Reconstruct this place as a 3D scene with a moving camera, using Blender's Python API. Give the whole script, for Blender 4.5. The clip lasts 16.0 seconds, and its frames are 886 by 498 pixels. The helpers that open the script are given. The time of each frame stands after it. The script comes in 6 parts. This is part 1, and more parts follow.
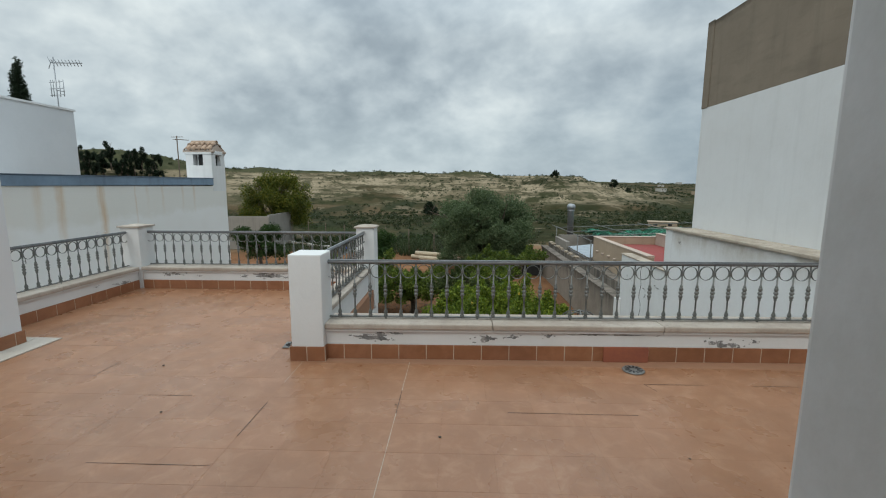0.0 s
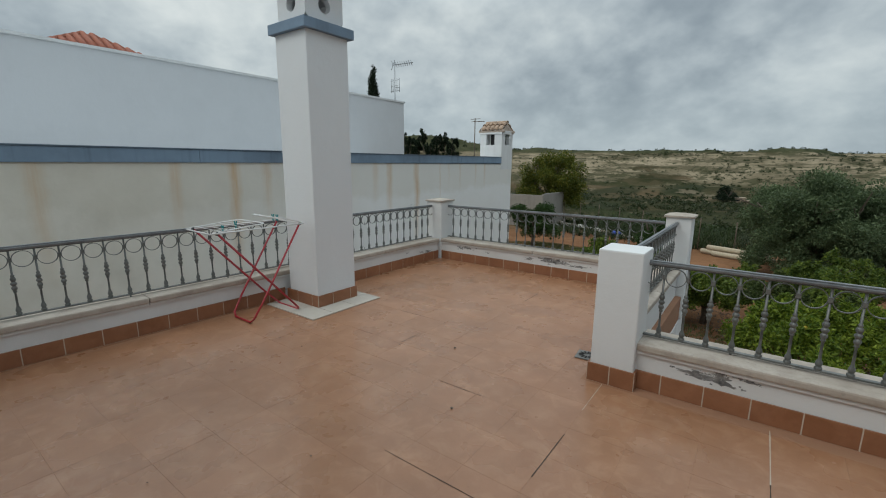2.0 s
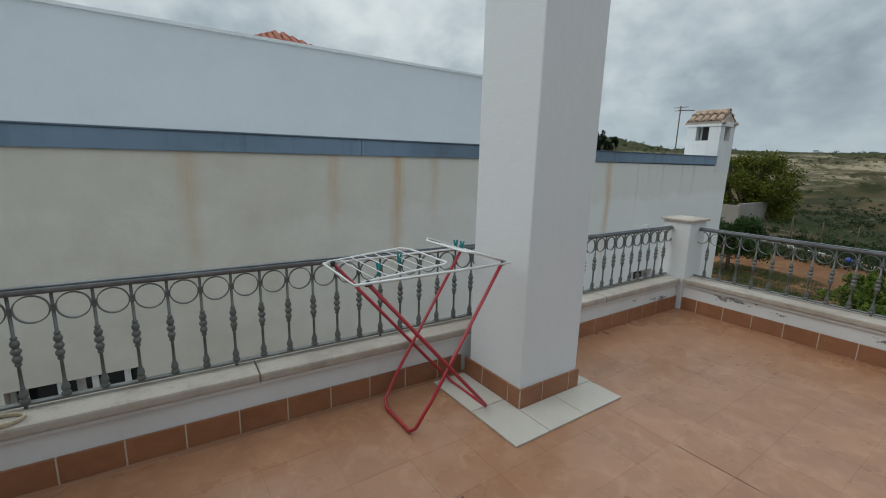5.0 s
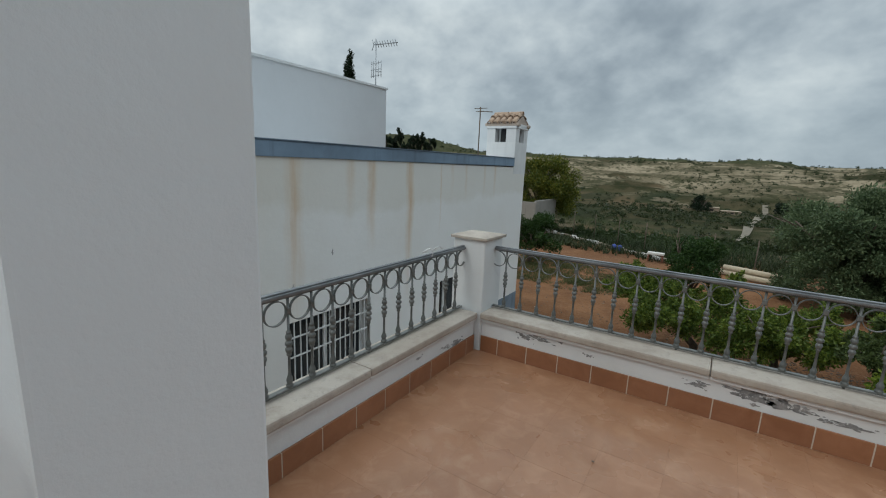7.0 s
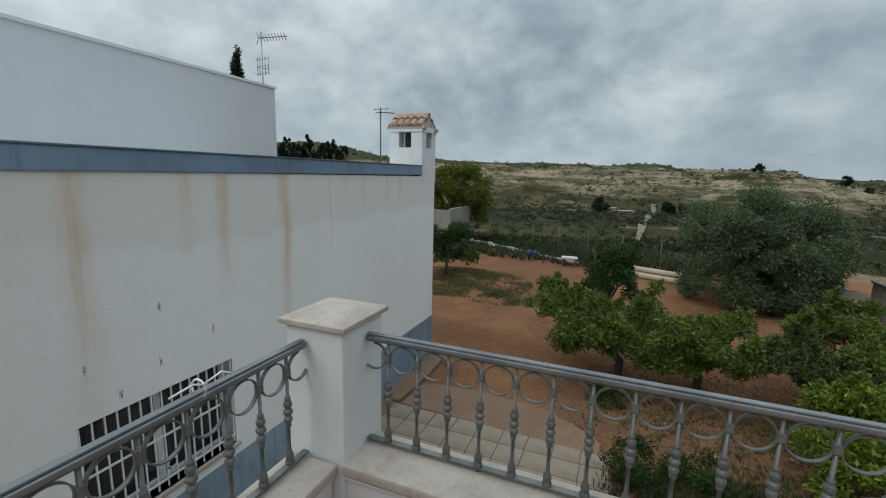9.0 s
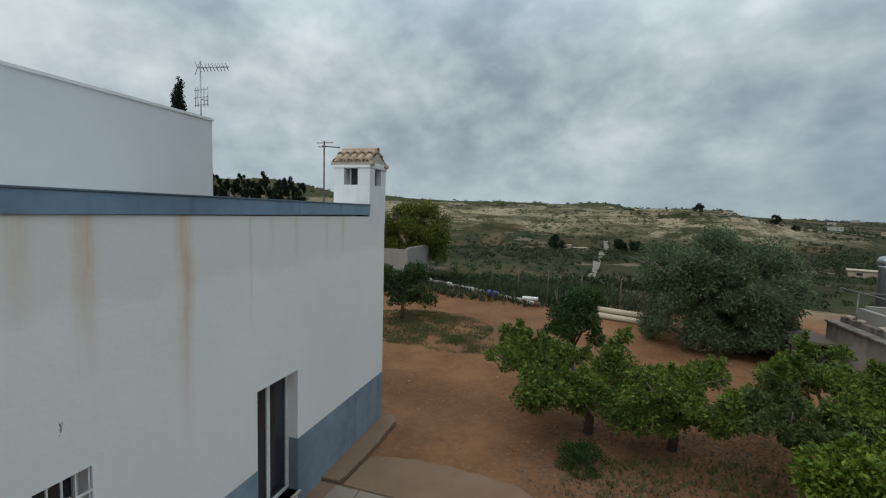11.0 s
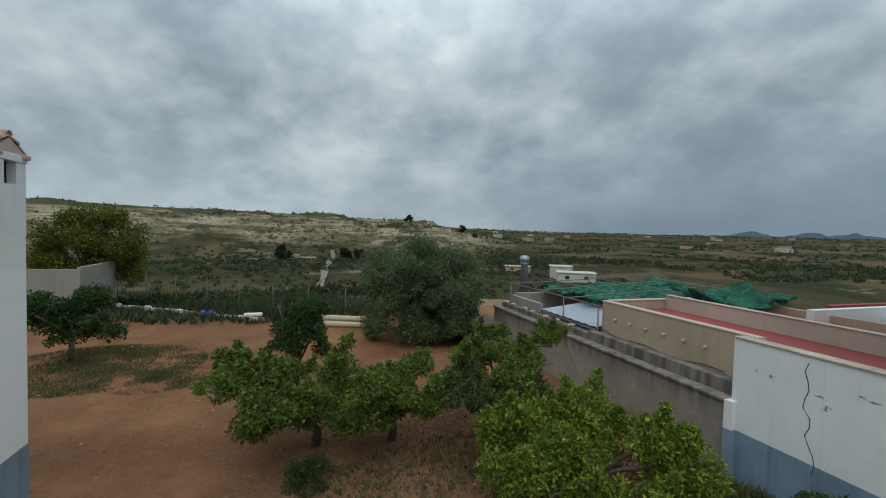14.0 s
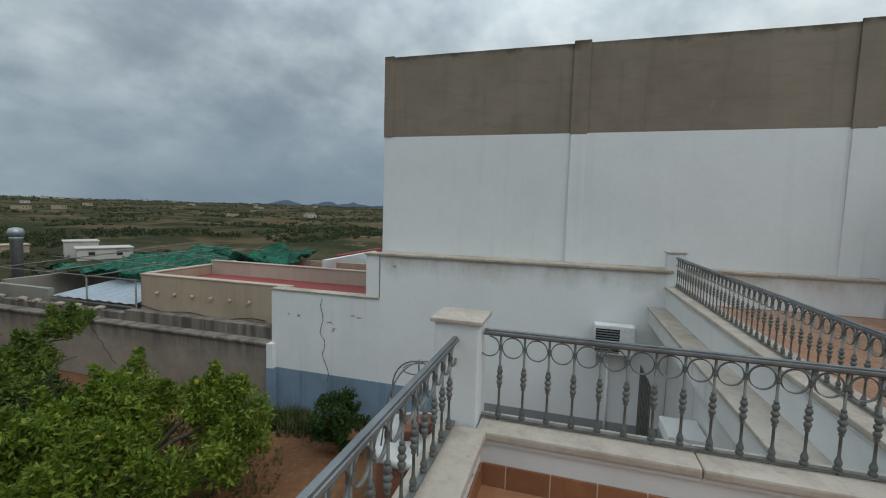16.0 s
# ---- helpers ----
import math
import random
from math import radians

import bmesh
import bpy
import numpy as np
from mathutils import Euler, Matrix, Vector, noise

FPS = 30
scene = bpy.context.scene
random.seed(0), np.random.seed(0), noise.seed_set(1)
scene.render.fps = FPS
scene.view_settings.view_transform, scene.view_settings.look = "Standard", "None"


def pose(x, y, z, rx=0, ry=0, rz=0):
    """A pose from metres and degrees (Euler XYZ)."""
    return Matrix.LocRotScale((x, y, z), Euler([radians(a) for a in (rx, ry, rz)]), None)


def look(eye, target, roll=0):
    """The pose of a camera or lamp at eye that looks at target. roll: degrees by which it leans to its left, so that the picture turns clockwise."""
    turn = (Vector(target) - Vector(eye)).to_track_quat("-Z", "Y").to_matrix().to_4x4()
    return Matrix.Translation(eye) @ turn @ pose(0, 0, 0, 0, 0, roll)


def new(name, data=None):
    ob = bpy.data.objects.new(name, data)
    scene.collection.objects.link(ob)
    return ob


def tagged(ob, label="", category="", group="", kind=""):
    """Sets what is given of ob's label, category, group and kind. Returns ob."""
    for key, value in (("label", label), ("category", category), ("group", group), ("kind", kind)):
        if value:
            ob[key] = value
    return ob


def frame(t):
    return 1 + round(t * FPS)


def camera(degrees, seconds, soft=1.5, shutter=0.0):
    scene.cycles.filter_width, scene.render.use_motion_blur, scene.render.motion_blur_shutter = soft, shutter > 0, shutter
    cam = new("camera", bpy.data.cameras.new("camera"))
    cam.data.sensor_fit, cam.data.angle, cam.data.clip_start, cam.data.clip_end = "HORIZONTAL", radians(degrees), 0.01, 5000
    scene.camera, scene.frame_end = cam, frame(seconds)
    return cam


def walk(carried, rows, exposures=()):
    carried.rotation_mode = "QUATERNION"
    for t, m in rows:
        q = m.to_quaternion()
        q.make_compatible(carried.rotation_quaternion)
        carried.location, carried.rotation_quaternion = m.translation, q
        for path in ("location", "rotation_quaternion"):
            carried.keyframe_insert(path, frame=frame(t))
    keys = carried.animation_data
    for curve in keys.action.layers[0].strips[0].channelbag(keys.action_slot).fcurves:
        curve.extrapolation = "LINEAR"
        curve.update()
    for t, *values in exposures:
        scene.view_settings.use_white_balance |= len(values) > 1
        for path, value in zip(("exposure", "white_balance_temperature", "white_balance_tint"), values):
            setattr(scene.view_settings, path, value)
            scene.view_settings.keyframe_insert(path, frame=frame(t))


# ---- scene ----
cam = camera(91.5, 16.0, soft=1.1)
ROWS = [
    (0, (0.973, -0.111, 1.605), (0.911, 1.867, 1.316), 0.2),
    (0.5, (0.839, 0.058, 1.582), (0.639, 2.026, 1.289), 0.5),
    (1, (0.699, 0.258, 1.579), (0.346, 2.202, 1.268), 0.7),
    (1.5, (0.569, 0.443, 1.631), (-0.212, 2.252, 1.29), 0.5),
    (2, (0.344, 0.593, 1.565), (-0.818, 2.175, 1.18), 0.5),
    (2.5, (0.053, 0.72, 1.561), (-1.338, 2.097, 1.151), 0.5),
    (3, (-0.307, 0.822, 1.563), (-1.883, 1.979, 1.14), 0.6),
    (5.5, (-1.912, 1.95, 1.517), (-3.52, 3.07, 1.121), 1.7),
    (6, (-2.061, 2.329, 1.546), (-3.503, 3.656, 1.147), 2.2),
    (6.5, (-2.231, 2.74, 1.549), (-3.487, 4.247, 1.159), 2.3),
    (7, (-2.333, 3.235, 1.546), (-3.395, 4.887, 1.167), 2.4),
    (7.5, (-2.445, 3.696, 1.542), (-3.408, 5.409, 1.174), 2.0),
    (8, (-2.609, 4.155, 1.561), (-3.465, 5.927, 1.204), 1.8),
    (8.5, (-2.757, 4.612, 1.572), (-3.531, 6.424, 1.23), 1.4),
    (9, (-2.898, 4.904, 1.613), (-3.633, 6.734, 1.277), 1.4),
    (11.5, (-3.124, 6.16, 1.679), (-3.655, 8.084, 1.552), 1.5),
    (12, (-3.112, 6.21, 1.674), (-3.581, 8.15, 1.562), 1.4),
    (12.5, (-3.057, 6.23, 1.667), (-3.357, 8.205, 1.574), 1.3),
    (13, (-2.965, 6.191, 1.671), (-3.016, 8.189, 1.591), 1.4),
    (13.5, (-2.926, 6.218, 1.7), (-2.656, 8.198, 1.619), 1.5),
    (14, (-2.948, 6.209, 1.698), (-2.321, 8.107, 1.616), 1.6),
    (14.5, (-3.047, 6.101, 1.696), (-2.06, 7.838, 1.614), 1.6),
    (15, (-3.036, 6.024, 1.679), (-1.722, 7.528, 1.588), 1.5),
    (15.5, (-3.033, 5.965, 1.65), (-1.364, 7.061, 1.525), 1.8),
    (16, (-3.051, 5.924, 1.628), (-1.138, 6.482, 1.458), 1.7),
]
EXPOSURES = [(0.0, 0.18, 6500, 5), (0.5, 0.06, 6500, 5), (1.0, -0.04, 6500, 5), (1.5, -0.07, 6500, 5), (2.5, -0.10, 6450, 5), (9.0, -0.09, 6330, 5), (16.0, -0.11, 6330, 5)]
walk(cam, [(t, look(eye, target, roll)) for t, eye, target, roll in ROWS], EXPOSURES)

# ---- light: a heavy overcast sky and a weak, very soft sun ----
SUN_EL, SUN_AZ = 48.0, 200.0          # degrees; azimuth clockwise from +y


def build_world():
    w = bpy.data.worlds.new("overcast")
    w.use_nodes = True
    nt = w.node_tree
    nt.nodes.clear()
    N = nt.nodes.new
    L = nt.links.new
    sky = N("ShaderNodeTexSky")
    sky.sky_type = "NISHITA"
    sky.sun_disc = False
    sky.sun_elevation = radians(SUN_EL)
    sky.sun_rotation = radians(SUN_AZ)
    sky.air_density, sky.dust_density = 1.2, 2.5
    skys = N("ShaderNodeVectorMath")
    skys.operation = "SCALE"
    skys.inputs["Scale"].default_value = 0.09
    L(sky.outputs[0], skys.inputs[0])
    co = N("ShaderNodeTexCoord")
    sep = N("ShaderNodeSeparateXYZ")
    L(co.outputs["Generated"], sep.inputs[0])

    def math(op, a, b=None, clamp=False):
        n = N("ShaderNodeMath")
        n.operation, n.use_clamp = op, clamp
        for k, v in enumerate((a, b)):
            if v is None:
                continue
            if isinstance(v, (int, float)):
                n.inputs[k].default_value = v
            else:
                L(v, n.inputs[k])
        return n.outputs[0]

    up = math("MAXIMUM", sep.outputs[2], 0.0)
    den = math("ADD", up, 0.55)
    cx = math("DIVIDE", sep.outputs[0], den)
    cy = math("DIVIDE", sep.outputs[1], den)
    plane = N("ShaderNodeCombineXYZ")
    L(cx, plane.inputs[0])
    L(cy, plane.inputs[1])

    def cloud(scale, detail, rough, dist, seed):
        m = N("ShaderNodeMapping")
        m.inputs["Location"].default_value = (seed, seed * 0.7, seed * 0.3)
        m.inputs["Rotation"].default_value = (0, 0, 0.5)
        m.inputs["Scale"].default_value = (1.0, 1.0, 1.0)
        L(plane.outputs[0], m.inputs[0])
        n = N("ShaderNodeTexNoise")
        n.inputs["Scale"].default_value = scale
        n.inputs["Detail"].default_value = detail
        n.inputs["Roughness"].default_value = rough
        n.inputs["Distortion"].default_value = dist
        L(m.outputs[0], n.inputs["Vector"])
        return n.outputs[0]

    big = cloud(1.7, 3.0, 0.48, 0.0, 3.1)
    mid = cloud(4.2, 4.0, 0.52, 0.12, 8.4)
    small = cloud(11.0, 5.0, 0.55, 0.15, 5.7)
    mixv = math("ADD", math("MULTIPLY", big, 0.42), math("ADD", math("MULTIPLY", mid, 0.40), math("MULTIPLY", small, 0.18)))
    ramp = N("ShaderNodeValToRGB")
    ramp.color_ramp.interpolation = "B_SPLINE"
    els = ramp.color_ramp.elements
    els[0].position, els[0].color = 0.30, (0.27, 0.32, 0.38, 1)
    els[1].position, els[1].color = 0.665, (0.95, 0.99, 1.0, 1)
    for p, c in ((0.405, (0.36, 0.42, 0.48, 1)), (0.485, (0.52, 0.585, 0.645, 1)), (0.57, (0.71, 0.77, 0.81, 1))):
        e = els.new(p)
        e.color = c
    L(mixv, ramp.inputs[0])
    # a darker, bluer bank of cloud low over the plain to the north-east
    nz = N("ShaderNodeVectorMath")
    nz.operation = "DOT_PRODUCT"
    L(co.outputs["Generated"], nz.inputs[0])
    nz.inputs[1].default_value = (math_sin(66), math_cos(66), 0.0)
    side = N("ShaderNodeMapRange")
    side.interpolation_type = "SMOOTHSTEP"
    side.inputs["From Min"].default_value, side.inputs["From Max"].default_value = 0.38, 0.98
    L(nz.outputs["Value"], side.inputs[0])
    low = N("ShaderNodeMapRange")
    low.interpolation_type = "SMOOTHSTEP"
    low.inputs["From Min"].default_value, low.inputs["From Max"].default_value = 0.30, 0.02
    L(sep.outputs[2], low.inputs[0])
    bank = math("MULTIPLY", side.outputs[0], low.outputs[0], True)
    mixb = N("ShaderNodeMixRGB")
    L(math("MULTIPLY", bank, 0.88), mixb.inputs[0])
    L(ramp.outputs[0], mixb.inputs[1])
    mixb.inputs[2].default_value = (0.205, 0.280, 0.365, 1)
    # paler veil just above the horizon elsewhere
    veil = N("ShaderNodeMapRange")
    veil.interpolation_type = "SMOOTHSTEP"
    veil.inputs["From Min"].default_value, veil.inputs["From Max"].default_value = 0.22, 0.0
    L(sep.outputs[2], veil.inputs[0])
    mixv2 = N("ShaderNodeMixRGB")
    L(math("MULTIPLY", veil.outputs[0], math("SUBTRACT", 0.55, math("MULTIPLY", bank, 0.5)), True), mixv2.inputs[0])
    L(mixb.outputs[0], mixv2.inputs[1])
    mixv2.inputs[2].default_value = (0.56, 0.65, 0.72, 1)
    mix = N("ShaderNodeMixRGB")
    mix.inputs[0].default_value = 0.93
    L(skys.outputs[0], mix.inputs[1])
    L(mixv2.outputs[0], mix.inputs[2])
    bg = N("ShaderNodeBackground")
    bg.inputs["Strength"].default_value = 0.865
    # overcast skies brighten towards the zenith
    zen = N("ShaderNodeMapRange")
    zen.inputs["From Min"].default_value, zen.inputs["From Max"].default_value = 0.30, 0.85
    zen.inputs["To Min"].default_value, zen.inputs["To Max"].default_value = 1.0, 2.4
    L(sep.outputs[2], zen.inputs[0])
    gain = N("ShaderNodeVectorMath")
    gain.operation = "SCALE"
    L(mix.outputs[0], gain.inputs[0])
    L(zen.outputs[0], gain.inputs["Scale"])
    L(gain.outputs[0], bg.inputs[0])
    out = N("ShaderNodeOutputWorld")
    L(bg.outputs[0], out.inputs[0])
    scene.world = w


def math_sin(d):
    return math.sin(radians(d))


def math_cos(d):
    return math.cos(radians(d))


build_world()
sun = new("sun", bpy.data.lights.new("sun", "SUN"))
sun.data.energy, sun.data.angle, sun.data.color = 0.85, radians(35), (1.0, 0.96, 0.9)
sun.matrix_world = look((30 * math_sin(SUN_AZ), 30 * math_cos(SUN_AZ), 30 * math.tan(radians(SUN_EL))), (0, 0, 0))

# ---- materials ----


class Mat:
    """A small builder of node materials in world-sized object coordinates."""

    def __init__(self, name, rough=0.8, metal=0.0):
        self.m = bpy.data.materials.new(name)
        self.m.use_nodes = True
        self.nt = self.m.node_tree
        self.b = self.nt.nodes["Principled BSDF"]
        self.b.inputs["Roughness"].default_value = rough
        self.b.inputs["Metallic"].default_value = metal
        self.co = self.nt.nodes.new("ShaderNodeTexCoord").outputs["Object"]
        self.h = None

    def mapped(self, scale):
        n = self.nt.nodes.new("ShaderNodeMapping")
        n.inputs["Scale"].default_value = scale
        self.nt.links.new(self.co, n.inputs[0])
        return n.outputs[0]

    def noise(self, scale, detail=4.0, rough=0.55, stretch=None, dist=0.0):
        n = self.nt.nodes.new("ShaderNodeTexNoise")
        n.inputs["Scale"].default_value = scale
        n.inputs["Detail"].default_value = detail
        n.inputs["Roughness"].default_value = rough
        n.inputs["Distortion"].default_value = dist
        self.nt.links.new(self.mapped(stretch) if stretch else self.co, n.inputs["Vector"])
        return n.outputs[0]

    def voronoi(self, scale, stretch=None):
        n = self.nt.nodes.new("ShaderNodeTexVoronoi")
        n.inputs["Scale"].default_value = scale
        self.nt.links.new(self.mapped(stretch) if stretch else self.co, n.inputs["Vector"])
        return n.outputs["Distance"]

    def step(self, v, a, b, to0=0.0, to1=1.0):
        n = self.nt.nodes.new("ShaderNodeMapRange")
        n.inputs["From Min"].default_value, n.inputs["From Max"].default_value = a, b
        n.inputs["To Min"].default_value, n.inputs["To Max"].default_value = to0, to1
        self.nt.links.new(v, n.inputs[0])
        return n.outputs[0]

    def op(self, kind, a, b):
        n = self.nt.nodes.new("ShaderNodeMath")
        n.operation = kind
        for k, v in enumerate((a, b)):
            if isinstance(v, (int, float)):
                n.inputs[k].default_value = v
            else:
                self.nt.links.new(v, n.inputs[k])
        return n.outputs[0]

    def mix(self, f, a, b, blend="MIX"):
        n = self.nt.nodes.new("ShaderNodeMixRGB")
        n.blend_type = blend
        for k, v in enumerate((f, a, b)):
            if isinstance(v, (int, float)):
                n.inputs[k].default_value = v
            elif isinstance(v, tuple):
                n.inputs[k].default_value = (*v, 1)
            else:
                self.nt.links.new(v, n.inputs[k])
        return n.outputs[0]

    def axis(self, k):
        n = self.nt.nodes.new("ShaderNodeSeparateXYZ")
        self.nt.links.new(self.co, n.inputs[0])
        return n.outputs[k]

    def geo(self, name):
        n = self.nt.nodes.new("ShaderNodeNewGeometry")
        return n.outputs[name]

    def rnd(self):
        return self.nt.nodes.new("ShaderNodeObjectInfo").outputs["Random"]

    def color(self, c):
        if isinstance(c, tuple):
            self.b.inputs["Base Color"].default_value = (*c, 1)
        else:
            self.nt.links.new(c, self.b.inputs["Base Color"])
        return self

    def rough(self, v):
        self.nt.links.new(v, self.b.inputs["Roughness"])
        return self

    def bump(self, v, strength=0.3, dist=0.01):
        n = self.nt.nodes.new("ShaderNodeBump")
        n.inputs["Strength"].default_value = strength
        n.inputs["Distance"].default_value = dist
        self.nt.links.new(v, n.inputs["Height"])
        if self.h is not None:
            self.nt.links.new(self.h, n.inputs["Normal"])
        self.h = n.outputs[0]
        self.nt.links.new(self.h, self.b.inputs["Normal"])
        return self

    def end(self):
        return self.m


def plaster(name, base, dirt, dirt_amount=0.35, streak=0.0, bump=0.35):
    """Painted render: base colour, soft blotches, fine grain, and runs of dirty water."""
    k = Mat(name, 0.85)
    c = k.mix(k.step(k.noise(0.7, 5, 0.6), 0.42, 0.72, 0, dirt_amount), base, dirt)
    c = k.mix(k.step(k.noise(3.2, 5, 0.65), 0.5, 0.8, 0, dirt_amount * 0.6), c, dirt)
    if streak:
        s = k.noise(2.0, 3, 0.6, (2.2, 2.2, 0.10))
        c = k.mix(k.step(s, 0.56, 0.74, 0, streak), c, tuple(0.55 * v for v in dirt))
    k.color(c).bump(k.noise(9.0, 6, 0.65), bump, 0.012).bump(k.noise(90.0, 3, 0.6), 0.12, 0.003)
    return k.end()


M_white = plaster("white_render", (0.66, 0.67, 0.67), (0.54, 0.54, 0.525), 0.38, 0.10)
M_house = plaster("house_white", (0.66, 0.675, 0.685), (0.57, 0.575, 0.575), 0.25)
M_white_dirty = plaster("white_render_weathered", (0.70, 0.71, 0.71), (0.53, 0.52, 0.49), 0.35, 0.14)
M_low_dirty = plaster("low_wall_render", (0.66, 0.66, 0.65), (0.45, 0.43, 0.39), 0.38, 0.30)
M_white_far = plaster("roof_house_white", (0.585, 0.60, 0.615), (0.49, 0.505, 0.52), 0.30)
M_cement = plaster("raw_cement", (0.315, 0.262, 0.198), (0.20, 0.165, 0.12), 0.75, 0.35, 0.5)


def stained_cement():
    """Grey-brown cement with dark runs that start at the wall's top edge."""
    k = Mat("old_cement_wall", 0.92)
    c = k.mix(k.step(k.noise(0.8, 6, 0.65), 0.36, 0.7), (0.30, 0.26, 0.215), (0.20, 0.172, 0.14))
    c = k.mix(k.step(k.noise(4.0, 5, 0.65), 0.45, 0.75, 0, 0.5), c, (0.20, 0.17, 0.14))
    run = k.noise(2.2, 4, 0.6, (1.0, 1.6, 0.09))
    reach = k.step(k.op("ADD", k.axis(2), k.op("MULTIPLY", k.noise(1.6, 4, 0.65, (1, 1.2, 0.3)), 0.8)), -2.05, -1.35)
    c = k.mix(k.op("MULTIPLY", k.step(run, 0.36, 0.60, 0.25, 1.0), reach), c, (0.085, 0.072, 0.060))
    k.color(c).bump(k.noise(5.0, 6, 0.65), 0.6, 0.03).bump(k.noise(40.0, 4, 0.6), 0.3, 0.006)
    return k.end()


M_cement_wall = stained_cement()


def party_cement():
    """Warm grey-brown cement, trowelled in wide patches, with thin runs and black moss along the ragged top."""
    k = Mat("party_wall_cement", 0.93)
    c = k.mix(k.step(k.noise(0.55, 5, 0.6), 0.36, 0.66), (0.232, 0.190, 0.142), (0.176, 0.143, 0.106))
    c = k.mix(k.step(k.noise(2.6, 5, 0.65, (1, 0.5, 2.2)), 0.50, 0.72, 0, 0.45), c, (0.138, 0.112, 0.083))
    c = k.mix(k.step(k.noise(2.0, 4, 0.6, (1, 1.5, 0.10)), 0.56, 0.70, 0, 0.35), c, (0.120, 0.098, 0.074))
    c = k.mix(k.step(k.noise(1.5, 5, 0.7, (1, 1.0, 0.6)), 0.66, 0.74, 0, 0.5), c, (0.29, 0.25, 0.20))
    moss = k.step(k.op("ADD", k.axis(2), k.op("MULTIPLY", k.noise(2.4, 5, 0.7), 0.40)), 5.26, 5.38)
    c = k.mix(k.op("MULTIPLY", moss, 0.85), c, (0.060, 0.050, 0.032))
    k.color(c).bump(k.noise(3.0, 5, 0.6), 0.4, 0.02).bump(k.noise(40.0, 4, 0.6), 0.2, 0.005)
    return k.end()


M_party = party_cement()


def ledge_wall():
    """White render with brown damp that has crept down from the ledge in uneven tongues."""
    k = Mat("ledge_wall_render", 0.86)
    c = k.mix(k.step(k.noise(0.7, 5, 0.6), 0.42, 0.72, 0, 0.35), (0.70, 0.71, 0.71), (0.56, 0.555, 0.53))
    tongue = k.op("ADD", k.axis(2), k.op("MULTIPLY", k.noise(1.3, 5, 0.65, (1, 1.0, 0.25)), 1.3))
    c = k.mix(k.op("MULTIPLY", k.step(tongue, 0.82, 1.30), k.step(k.noise(3.0, 5, 0.7), 0.35, 0.65, 0.3, 0.85)), c, (0.40, 0.355, 0.29))
    k.color(c).bump(k.noise(6.0, 6, 0.65), 0.4, 0.014).bump(k.noise(90.0, 3, 0.6), 0.12, 0.003)
    return k.end()


def sandy_stone():
    k = Mat("sandy_ledge_stone", 0.9)
    c = k.mix(k.step(k.noise(2.0, 6, 0.65), 0.38, 0.66), (0.46, 0.40, 0.325), (0.30, 0.25, 0.195))
    c = k.mix(k.step(k.noise(11, 5, 0.7), 0.52, 0.7, 0, 0.6), c, (0.16, 0.14, 0.115))
    k.color(c).bump(k.noise(7, 6, 0.7), 0.7, 0.02).bump(k.noise(60, 4, 0.6), 0.25, 0.004)
    return k.end()


M_ledge_wall = ledge_wall()
M_ledge = sandy_stone()
M_block = plaster("grey_block_wall", (0.27, 0.25, 0.22), (0.18, 0.162, 0.14), 0.6, 0.25, 0.5)
M_rim = plaster("mottled_well_rim", (0.50, 0.50, 0.49), (0.27, 0.265, 0.255), 0.9)
M_track = plaster("pale_dirt_track", (0.19, 0.162, 0.12), (0.11, 0.093, 0.066), 0.8)
M_beige = plaster("beige_render", (0.385, 0.300, 0.215), (0.26, 0.20, 0.145), 0.6, 0.3)
M_blue = plaster("blue_grey_paint", (0.195, 0.275, 0.365), (0.115, 0.155, 0.205), 0.8, 0.45)
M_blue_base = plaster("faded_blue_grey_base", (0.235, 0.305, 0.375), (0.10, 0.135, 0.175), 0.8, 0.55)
M_blue_dark = plaster("dark_blue_grey_paint", (0.11, 0.15, 0.195), (0.07, 0.09, 0.115), 0.8, 0.3)
M_grey_base = plaster("grey_wall_base", (0.25, 0.26, 0.275), (0.17, 0.175, 0.18), 0.5, 0.2)
M_red_roof = plaster("red_roof_paint", (0.27, 0.045, 0.04), (0.17, 0.05, 0.04), 0.6)
M_pink = plaster("pinkish_render", (0.46, 0.375, 0.31), (0.32, 0.255, 0.205), 0.5, 0.2)


